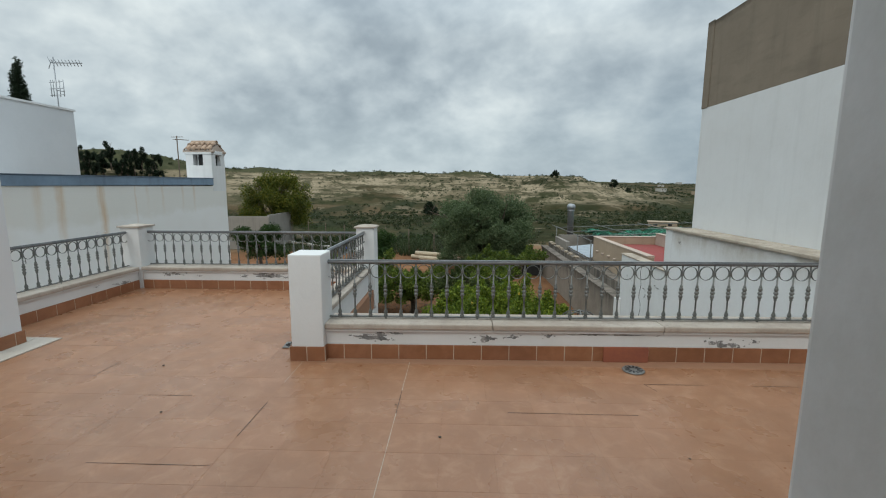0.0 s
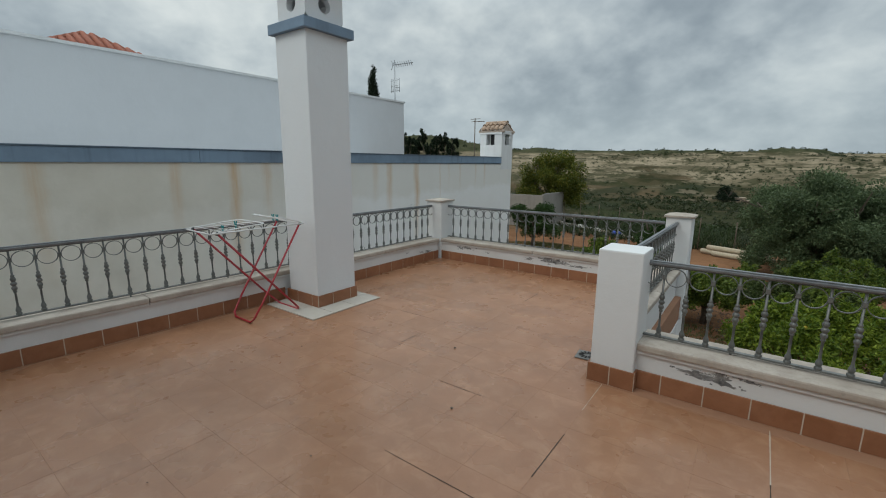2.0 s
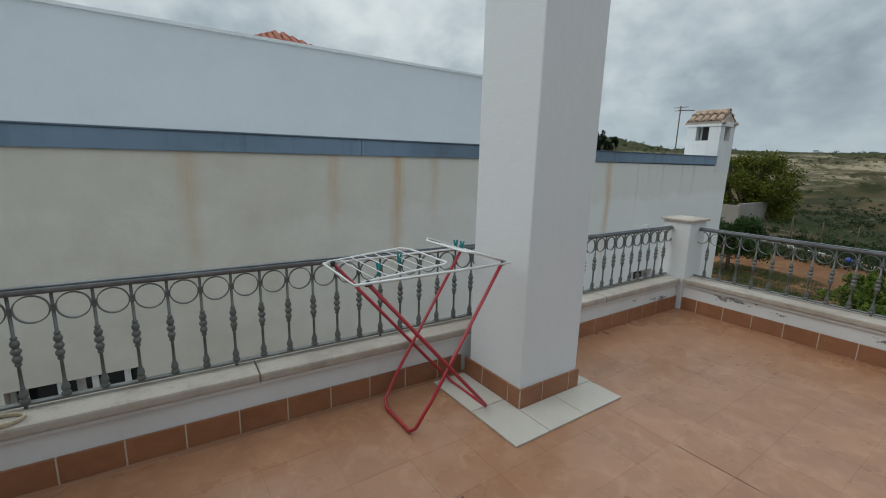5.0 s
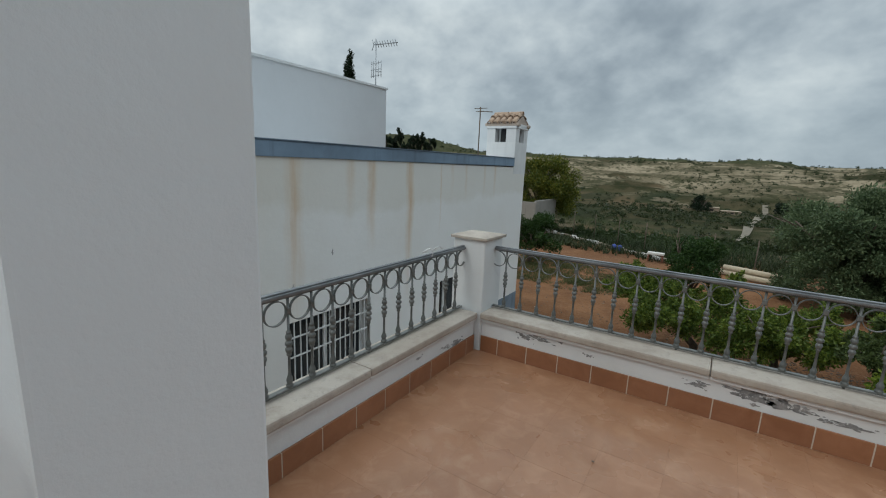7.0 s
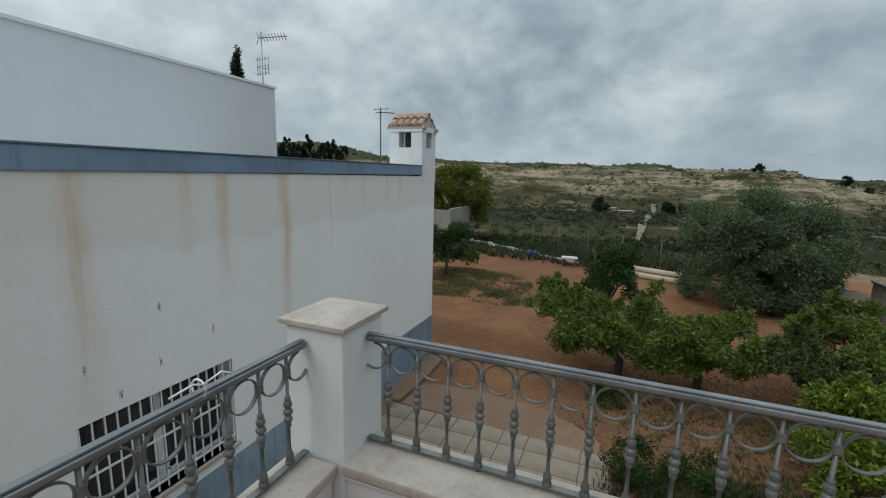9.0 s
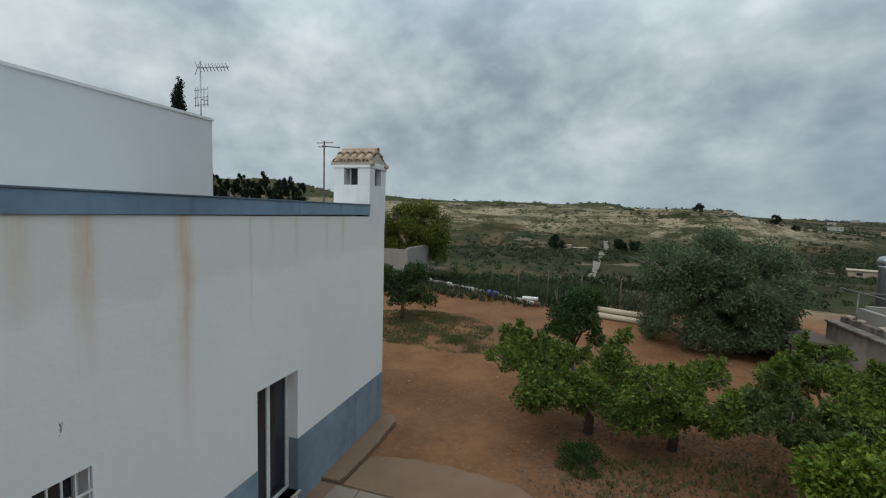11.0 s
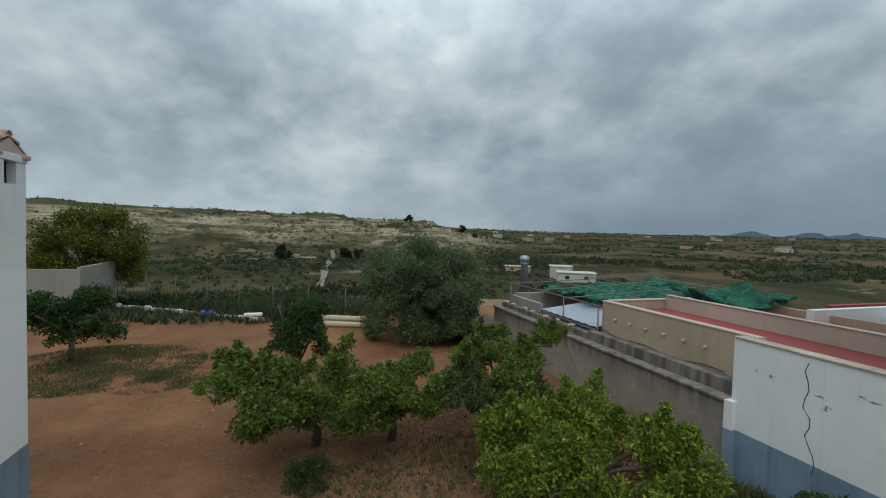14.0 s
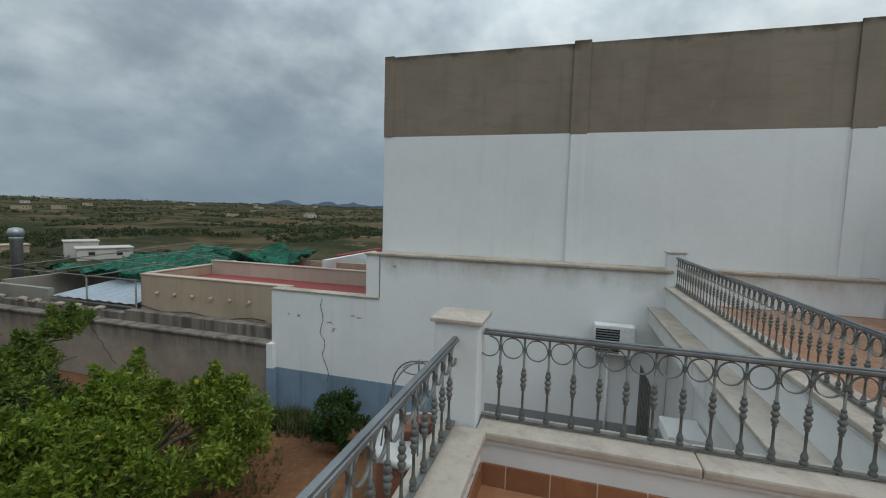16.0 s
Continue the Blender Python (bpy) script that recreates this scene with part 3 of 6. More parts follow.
def build_ground():
    azs = [-62 + 0.42 * i for i in range(int(146 / 0.42) + 1)]
    azs += [azs[-1] + (360 - 146) * (i + 1) / 61 for i in range(60)]
    rs = [0.0]
    r = 4.0
    while r < 4200:
        rs.append(r)
        r *= 1.045 if r < 60 else 1.02 if r < 420 else 1.05 if r < 1200 else 1.15
    n = len(azs)
    verts = [(0, 0, GROUND)]
    for r in rs[1:]:
        for a in azs:
            x, y = r * math.sin(radians(a)), r * math.cos(radians(a))
            verts.append((x, y, height(x, y)))
    faces = []
    for k in range(n):
        faces.append((0, 1 + (k + 1) % n, 1 + k))
    for i in range(len(rs) - 2):
        a, b = 1 + i * n, 1 + (i + 1) * n
        for k in range(n):
            k2 = (k + 1) % n
            faces.append((a + k, a + k2, b + k2, b + k))
    me = bpy.data.meshes.new("ground")
    me.from_pydata(verts, [], faces)
    me.polygons.foreach_set("use_smooth", [True] * len(me.polygons))
    me.materials.append(M_ground)
    me.update()
    ob = tagged(new("ground", me), "red earth garden running into scrub hills and plain", "ground", kind="structure")
    return ob


build_ground()

# ---- the house with its terrace ----
structure("floor", boxes((-4.52, 0.0, -0.29, -0.31, 6.68, -0.0009), (-0.31, -0.35, -0.29, 6.25, 3.96, -0.0009)), M_grout, "tiled roof terrace deck", "floor")
structure("wall_below", boxes((-4.28, 6.45, GROUND, -0.30, 6.70, -0.30), (-4.54, 0.3, GROUND, -4.03, 6.45, -0.30), (-0.55, 3.72, GROUND, -0.30, 6.45, -0.30), (-0.30, 3.72, GROUND, 6.0, 3.97, -0.30)), M_low_dirty, "white rendered lower storey of the house")
FACADE = Matrix.Translation((1.24, 0.087, 0)) @ Matrix.Rotation(radians(-5.4), 4, "Z")   # the house front runs askew to the terrace


def askew(ob):
    ob.matrix_basis = FACADE
    return ob


askew(structure("wall_house_west", boxes((-5.56, -0.27, -0.30, -0.86, 0.0, 3.1)), M_house, "white rendered house wall beside the terrace door"))
askew(structure("wall_house_east", boxes((-0.021, -0.27, -0.30, 5.4, 0.0, 3.1)), M_house, "white rendered house wall beside the terrace door"))
askew(structure("wall_house_over_door", boxes((-0.86, -0.27, 2.12, -0.021, 0.0, 3.1)), M_house, "white rendered wall over the terrace door"))
askew(structure("wall_room", boxes((-1.7, -4.5, -0.3, -1.45, -0.27, 2.9), (0.9, -4.5, -0.3, 1.15, -0.27, 2.9), (-1.7, -4.75, -0.3, 1.15, -4.5, 2.9)), M_house, "plain white walls of the room behind the door"))
askew(structure("ceiling", boxes((-1.7, -4.75, 2.9, 1.15, -0.27, 3.1)), M_house, "plain white ceiling of the room behind the door", "ceiling"))
askew(structure("floor_room", boxes((-1.45, -4.5, -0.3, 0.9, 0.0, -0.014)), M_grout, "tiled floor of the room behind the door", "floor"))
askew(structure("wall_house_back", boxes((-5.56, -7.5, GROUND, -1.7, -0.27, 3.0), (1.15, -7.5, GROUND, 5.4, -0.27, 3.0), (-1.7, -7.5, GROUND, 1.15, -4.75, 3.0), (-1.7, -4.75, GROUND, 1.15, -0.27, -0.3)), M_house, "white rendered mass of the house"))
# door lining in the opening
dl = askew(thing("door_frame", "white-painted lining of the terrace doorway", "door frame"))
dl.matrix_basis = FACADE
part("jamb", boxes((-0.089, -0.25, -0.01, -0.018, 0.012, 2.117), bevel=0.004), M_white_metal, dl)
part("jamb", boxes((-0.863, -0.25, -0.01, -0.825, 0.012, 2.117), bevel=0.004), M_white_metal, dl)
part("head", boxes((-0.825, -0.25, 2.08, -0.089, 0.012, 2.117), bevel=0.004), M_white_metal, dl)


def parapet(name, x0, y0, x1, y1, joints):
    """A low wall with an overhanging coping; joints is the axis along which the coping stones run."""
    w = structure(name, boxes((x0, y0, -0.30, x1, y1, 0.285)), M_parapet, "low white parapet wall with flaking paint", "parapet")
    a, b = (x0, x1) if joints == "x" else (y0, y1)
    n = max(1, round((b - a) / 1.55))
    for i in range(n):
        s, e = a + (b - a) * i / n, a + (b - a) * (i + 1) / n - 0.004
        r = (s, y0 - 0.035, 0.287, e, y1 + 0.035, 0.342) if joints == "x" else (x0 - 0.035, s, 0.287, x1 + 0.035, e, 0.342)
        cp = part("coping_stone", boxes(r, bevel=0.014), M_coping, w)
        lip = boxes((s, y0 - 0.02, 0.262, e, y1 + 0.02, 0.287) if joints == "x" else (x0 - 0.02, s, 0.262, x1 + 0.02, e, 0.287), bevel=0.008)
        part("moulding", lip, M_parapet, w)
    return w


SOUTH = Matrix.Translation((-4.055, 3.45, 0)) @ Matrix.Rotation(radians(-2.3), 4, "Z") @ Matrix.Translation((4.0, -3.45, 0))   # the stretch by the house runs askew
EAST = Matrix.Translation((-0.24, 3.72, 0)) @ Matrix.Rotation(radians(0.6), 4, "Z") @ Matrix.Translation((0.24, -3.67, 0))   # the stretch over the yard, set back from its pillar
P_left = parapet("parapet_left", -4.165, 3.72, -3.985, 6.34, "y")
P_south = parapet("parapet_left_south", -4.165, 0.42, -3.985, 3.70, "y")
P_south.matrix_basis = SOUTH
P_front = parapet("parapet_front", -3.93, 6.37, -0.585, 6.60, "x")
parapet("parapet_side", -0.585, 3.985, -0.375, 6.405, "y")
P_right = parapet("parapet_right", -0.245, 3.685, 6.0, 3.975, "x")
P_right.matrix_basis = EAST


def pillar(name, x0, y0, x1, y1, top, cap):
    p = thing(name, "white rendered square pillar with a pale stone cap" if cap else "white rendered square pillar with a rounded bare top", "pillar")
    part("shaft", boxes((x0, y0, -0.28, x1, y1, top), bevel=0.012), M_white, p)
    if cap:
        bm = boxes((x0 - 0.024, y0 - 0.024, top - 0.012, x1 + 0.024, y1 + 0.024, top + 0.012), bevel=0.005)
        cx, cy = (x0 + x1) / 2, (y0 + y1) / 2
        base = [bm.verts.new((x, y, top + 0.0125)) for x, y in ((x0 - 0.019, y0 - 0.019), (x1 + 0.019, y0 - 0.019), (x1 + 0.019, y1 + 0.019), (x0 - 0.019, y1 + 0.019))]
        inner = [bm.verts.new((cx + sx * 0.06, cy + sy * 0.06, top + 0.032)) for sx, sy in ((-1, -1), (1, -1), (1, 1), (-1, 1))]
        for k in range(4):
            bm.faces.new((base[k], base[(k + 1) % 4], inner[(k + 1) % 4], inner[k]))
        bm.faces.new(inner)
        part("cap", bm, M_coping, p, "cream stone cap stained by weather")
    return p


pillar("corner_pillar", -4.225, 6.35, -3.925, 6.68, 0.965, True)
pillar("corner_pillar", -0.565, 6.41, -0.285, 6.69, 0.975, True)
pillar("corner_pillar", -0.54, 3.655, -0.24, 3.965, 0.992, False)
pillar("end_pillar", 5.985, 3.79, 6.25, 4.10, 0.99, True)

# ---- skirting tiles along the parapets and the chimney ----
SK_H = 0.138


def skirting(parent, a, b, face, axis, inward, first=0.16):
    """Tiles of 0.26 m along one wall; face is the wall's plane, inward the side (+1 or -1) they stand out to."""
    s = a
    k = 0
    while s < b - 0.01:
        e = min(b, s + (first if k == 0 else 0.2565))
        f0, f1 = sorted((face, face + inward * 0.014))
        r = (s + 0.003, f0, 0.0, e - 0.003, f1, SK_H) if axis == "x" else (f0, s + 0.003, 0.0, f1, e - 0.003, SK_H)
        part("tile", boxes(r, bevel=0.003), M_skirt, parent)
        s = e
        k += 1
    f0, f1 = sorted((face, face + inward * 0.0125))
    r = (a, f0, -0.01, b, f1, SK_H - 0.002) if axis == "x" else (f0, a, -0.01, f1, b, SK_H - 0.002)
    part("grout", boxes(r), M_grout_light, parent)


def skirt_run(a, b, face, axis, inward, turned=None):
    sk = tagged(new("baseboard"), "terracotta skirting tiles with pale joints", "skirting", kind="structure")
    skirting(sk, a, b, face, axis, inward)
    if turned:
        sk.matrix_basis = turned


def facade_skirt(a, b):
    sk = tagged(new("baseboard"), "terracotta skirting tiles with pale joints", "skirting", kind="structure")
    sk.matrix_basis = FACADE
    skirting(sk, a, b, 0.002, "x", 1)


facade_skirt(-5.25, -0.87)
facade_skirt(-0.012, 4.95)
skirt_run(0.50, 3.43, -3.983, "y", 1, SOUTH)
skirt_run(3.99, 6.335, -3.983, "y", 1)
skirt_run(-3.92, -0.60, 6.368, "x", -1)
skirt_run(4.00, 6.36, -0.588, "y", -1)
skirt_run(-0.23, 5.98, 3.682, "x", -1, EAST)
skirt_run(-0.555, -0.225, 3.653, "x", -1)
skirt_run(3.655, 3.965, -0.542, "y", -1)
skirt_run(3.655, 3.735, -0.238, "y", 1)

blk = tagged(new("baseboard"), "thicker reddish skirting block by the drain", "skirting", kind="structure")
blk.matrix_basis = EAST
part("tile", boxes((2.335, 3.648, 0.0, 2.745, 3.667, 0.144), bevel=0.004), M_rooftile_red, blk)

# ---- railings ----


def baluster_mesh():
    """A slim round bar with a foot bulb and a knop of three beads at mid height."""
    bm = bmesh.new()
    prof = [(0.0075, 0.0), (0.017, 0.004), (0.020, 0.012), (0.020, 0.022), (0.0125, 0.028), (0.0165, 0.036), (0.0185, 0.048), (0.0155, 0.062), (0.0098, 0.076), (0.0078, 0.092),
            (0.0072, 0.196), (0.0125, 0.200), (0.0135, 0.208), (0.0095, 0.213), (0.0145, 0.219), (0.0185, 0.230), (0.0185, 0.240), (0.0135, 0.250), (0.0100, 0.254),
            (0.0155, 0.259), (0.0205, 0.268), (0.0205, 0.276), (0.0155, 0.285), (0.0100, 0.290), (0.0135, 0.294), (0.0180, 0.304), (0.0185, 0.314), (0.0145, 0.325),
            (0.0095, 0.331), (0.0135, 0.336), (0.0125, 0.344), (0.0072, 0.349), (0.0072, 0.545)]
    return mesh_of("baluster", lathe(bm, prof, 10), M_iron)


def ring_mesh(axis, a0=0.0, a1=360.0):
    """A flat-iron ring between two bars, or part of one."""
    bm = bmesh.new()
    whole = a1 - a0 >= 360
    n = 26 if whole else 20
    verts = []
    for k in range(n if whole else n + 1):
        a = radians(a0 + (a1 - a0) * k / n)
        verts.append([])
        for rr, w in ((0.0655, -0.008), (0.0655, 0.008), (0.0607, 0.008), (0.0607, -0.008)):
            o, z = rr * math.cos(a), rr * math.sin(a)
            verts[-1].append(bm.verts.new((o, w, z) if axis == "x" else (w, o, z)))
    for k in range(n):
        a, b = verts[k], verts[(k + 1) % len(verts)]
        for j in range(4):
            bm.faces.new((a[j], a[(j + 1) % 4], b[(j + 1) % 4], b[j])).smooth = j in (0, 2)
    if not whole:
        bm.faces.new(verts[0])
        bm.faces.new(verts[-1][::-1])
    return mesh_of("ring", bm, M_iron)


BAL = baluster_mesh()
RING = {ax: (ring_mesh(ax), ring_mesh(ax, -148, 90), ring_mesh(ax, 90, 328)) for ax in "xy"}
COLLAR = mesh_of("collar", boxes((-0.0125, -0.0125, -0.016, 0.0125, 0.0125, 0.016), bevel=0.004), M_iron)
FOOT = mesh_of("foot", lathe(bmesh.new(), [(0.008, -0.075), (0.008, 0.0), (0.011, 0.004), (0.011, 0.01)], 8), M_iron)
RAIL_STEP = 0.147


def railing(a, b, fixed, axis, z0=0.362, z1=0.872):
    """Bars with turned knops between a flat bottom bar and a moulded handrail, with a ring between each pair and a hook at each end."""
    rl = thing("railing", "grey wrought iron railing with rings and turned bars", "railing", "railings of the terrace")
    P = (lambda s, z: (s, fixed, z)) if axis == "x" else (lambda s, z: (fixed, s, z))

    def bar(s0, s1, w, za, zb, bev):
        r = (s0, fixed - w, za, s1, fixed + w, zb) if axis == "x" else (fixed - w, s0, za, fixed + w, s1, zb)
        return boxes(r, bevel=bev)

    part("bottom_rail", bar(a, b, 0.016, z0 - 0.006, z0 + 0.006, 0.002), M_iron, rl)
    part("flat_bar", bar(a, b, 0.012, z1 - 0.013, z1 - 0.004, 0.001), M_iron, rl)
    hr = part("handrail", bar(a, b, 0.024, z1 - 0.004, z1 + 0.016, 0.006), M_rail_top, rl, "moulded steel handrail worn pale along its top")
    part("rail_bead", bar(a, b, 0.014, z1 + 0.0165, z1 + 0.026, 0.004), M_rail_top, hr)
    end = 0.106
    n = max(2, round((b - a - 2 * end) / RAIL_STEP))
    step = (b - a - 2 * end) / n
    zr = z1 - 0.083
    for i in range(n + 1):
        s = a + end + step * i
        placed("baluster", BAL, rl, Matrix.Translation(P(s, z0)) @ Matrix.Diagonal((1, 1, (z1 - z0 - 0.012) / 0.545, 1)))
        placed("collar", COLLAR, rl, Matrix.Translation(P(s, zr)))
        if i < n:
            placed("ring", RING[axis][0], rl, Matrix.Translation(P(s + step / 2, zr)) @ Matrix.Diagonal((step / RAIL_STEP, 1, 1, 1) if axis == "x" else (1, step / RAIL_STEP, 1, 1)))
        if i % 6 == 3:
            placed("foot", FOOT, rl, Matrix.Translation(P(s + 0.001, z0)))
    placed("ring", RING[axis][1], rl, Matrix.Translation(P(a + end - 0.0725, zr)))
    placed("ring", RING[axis][2], rl, Matrix.Translation(P(b - end + 0.0725, zr)))
    return rl


railing(3.72, 6.335, -4.12, "y", 0.362, 0.872)
railing(0.52, 3.70, -4.12, "y", 0.365, 0.895).matrix_basis = SOUTH
railing(-3.92, -0.595, 6.545, "x", 0.362, 0.866)
railing(3.995, 6.40, -0.44, "y", 0.362, 0.890)
railing(-0.245, 5.98, 3.83, "x", 0.362, 0.888).matrix_basis = EAST

# ---- the tall chimney on the terrace ----


def barrel(bm, p, q, r, n=6, lift=1.0):
    """One half-round tile from p (eave) to q (ridge), thick at its lip."""
    p, q = Vector(p), Vector(q)
    d = (q - p).normalized()
    s = d.cross(Vector((0, 0, 1))).normalized()
    u = s.cross(d).normalized()
    rows = []
    for base, rr in ((p, r), (q, r * 0.82)):
        out = [bm.verts.new(base + s * (rr * math.cos(math.pi * k / n)) + u * (rr * lift * math.sin(math.pi * k / n))) for k in range(n + 1)]
        inn = [bm.verts.new(base + s * ((rr - 0.014) * math.cos(math.pi * k / n)) + u * ((rr - 0.014) * lift * math.sin(math.pi * k / n))) for k in range(n + 1)]
        rows.append((out, inn))
    (o0, i0), (o1, i1) = rows
    for k in range(n):
        bm.faces.new((o0[k], o0[k + 1], o1[k + 1], o1[k])).smooth = True
        bm.faces.new((i0[k + 1], i0[k], i1[k], i1[k + 1])).smooth = True
        bm.faces.new((o0[k + 1], o0[k], i0[k], i0[k + 1]))
        bm.faces.new((o1[k], o1[k + 1], i1[k + 1], i1[k]))
    return bm


def hip_roof(parent, x0, y0, x1, y1, z0, z1, nx, ny, mat):
    """Clay tiles on four slopes that meet in a short ridge along x."""
    cx0, cx1, cy = x0 + (x1 - x0) * 0.32, x1 - (x1 - x0) * 0.32, (y0 + y1) / 2
    bm = bmesh.new()
    a = [bm.verts.new(v) for v in ((x0, y0, z0), (x1, y0, z0), (x1, y1, z0), (x0, y1, z0))]
    r0, r1 = bm.verts.new((cx0, cy, z1 - 0.02)), bm.verts.new((cx1, cy, z1 - 0.02))
    for f in ((a[0], a[1], r1, r0), (a[2], a[3], r0, r1), (a[1], a[2], r1), (a[3], a[0], r0), (a[3], a[2], a[1], a[0])):
        bm.faces.new(f)
    part("roof_bed", bm, M_coping, parent)
    for k in range(nx):
        u = (k + 0.5) / nx
        for s, ye in ((1, y0), (-1, y1)):
            xe = x0 + (x1 - x0) * u
            xr = min(max(xe, cx0), cx1)
            part("tile", barrel(bmesh.new(), (xe, ye - s * 0.03, z0 + 0.012), (xr, cy - s * 0.02, z1), 0.50 * (x1 - x0) / nx), mat, parent)
    for k in range(ny):
        u = (k + 0.5) / ny
        for s, xe, xr in ((1, x0, cx0), (-1, x1, cx1)):
            ye = y0 + (y1 - y0) * u
            part("tile", barrel(bmesh.new(), (xe - s * 0.03, ye, z0 + 0.014), (xr - s * 0.01, cy + (ye - cy) * 0.12, z1), 0.46 * (y1 - y0) / ny), mat, parent)
    part("ridge_tile", barrel(bmesh.new(), (cx0 - 0.05, cy, z1 - 0.005), (cx1 + 0.05, cy, z1 + 0.005), 0.07), mat, parent)


CH = (-3.945, 3.442, -3.435, 3.976)


def terrace_chimney():
    x0, y0, x1, y1 = CH
    c = thing("chimney", "tall white rendered chimney with blue-grey collar and round vents", "chimney")
    part("shaft", boxes((x0, y0, -0.28, x1, y1, 2.87), bevel=0.012), M_house, c)
    part("collar", boxes((x0 - 0.05, y0 - 0.05, 2.86, x1 + 0.05, y1 + 0.05, 2.96), bevel=0.006), M_blue, c, "blue-grey painted collar")
    # vented head: walls with a round hole in each of the wide and narrow sides
    hx0, hy0, hx1, hy1 = x0 + 0.03, y0 + 0.03, x1 - 0.03, y1 - 0.03
    def holed(p, u, w, zlo, zhi, holes, thick):
        """A wall panel from p along u of width w with round holes, with depth."""
        bm = bmesh.new()
        p, u = Vector(p), Vector(u)
        nrm = u.cross(Vector((0, 0, 1)))
        n = 20
        m = len(holes)
        for j, hc in enumerate(holes):
            s0, s1 = w * j / m, w * (j + 1) / m
            for side in (0, 1):
                off = nrm * (-thick * side)
                rim, out = [], []
                for k in range(n):
                    a = 6.2832 * k / n
                    ca, sa = math.cos(a), math.sin(a)
                    rim.append(bm.verts.new(p + off + u * (hc + 0.075 * ca) + Vector((0, 0, (zlo + zhi) / 2 - 0.03 + 0.075 * sa))))
                    f = 1 / max(abs(ca), abs(sa))
                    sx = (s0 + s1) / 2 + (s1 - s0) / 2 * ca * f
                    sz = (zlo + zhi) / 2 + (zhi - zlo) / 2 * sa * f
                    out.append(bm.verts.new(p + off + u * sx + Vector((0, 0, sz))))
                for k in range(n):
                    bm.faces.new((rim[k], rim[(k + 1) % n], out[(k + 1) % n], out[k]))
                if side == 0:
                    first = rim
                else:
                    for k in range(n):
                        bm.faces.new((first[k], first[(k + 1) % n], rim[(k + 1) % n], rim[k]))
        part("vent_wall", bm, M_house, c)

    zl, zh = 2.96, 3.36
    holed((hx0, hy0, 0), (1, 0, 0), hx1 - hx0, zl, zh, [(hx1 - hx0) / 2], 0.07)
    holed((hx1, hy1, 0), (-1, 0, 0), hx1 - hx0, zl, zh, [(hx1 - hx0) / 2], 0.07)
    holed((hx1, hy0, 0), (0, 1, 0), hy1 - hy0, zl, zh, [(hy1 - hy0) / 2], 0.07)
    holed((hx0, hy1, 0), (0, -1, 0), hy1 - hy0, zl, zh, [(hy1 - hy0) / 2], 0.07)
    hip_roof(c, x0 - 0.06, y0 - 0.06, x1 + 0.06, y1 + 0.06, 3.36, 3.62, 4, 4, M_rooftile_red)
    skirting(c, y0 - 0.01, y1 + 0.016, x1 + 0.002, "y", 1, 0.2)
    skirting(c, -3.985, x1 + 0.014, y0 - 0.002, "x", -1, 0.2)
    skirting(c, -3.985, x1 + 0.014, y1 + 0.002, "x", 1, 0.2)


terrace_chimney()
sl = thing("marble_border", "white marble slabs let into the floor round the chimney", "floor slab")
for r in ((-3.985, 3.16, 0.0, -3.56, 3.425, 0.012), (-3.556, 3.16, 0.0, -3.165, 3.425, 0.012), (-3.417, 3.43, 0.0, -3.165, 3.74, 0.012), (-3.417, 3.744, 0.0, -3.165, 4.12, 0.012), (-3.985, 3.995, 0.0, -3.421, 4.12, 0.012)):
    part("slab", boxes(r, bevel=0.003), M_slab, sl)

# ---- drying rack ----


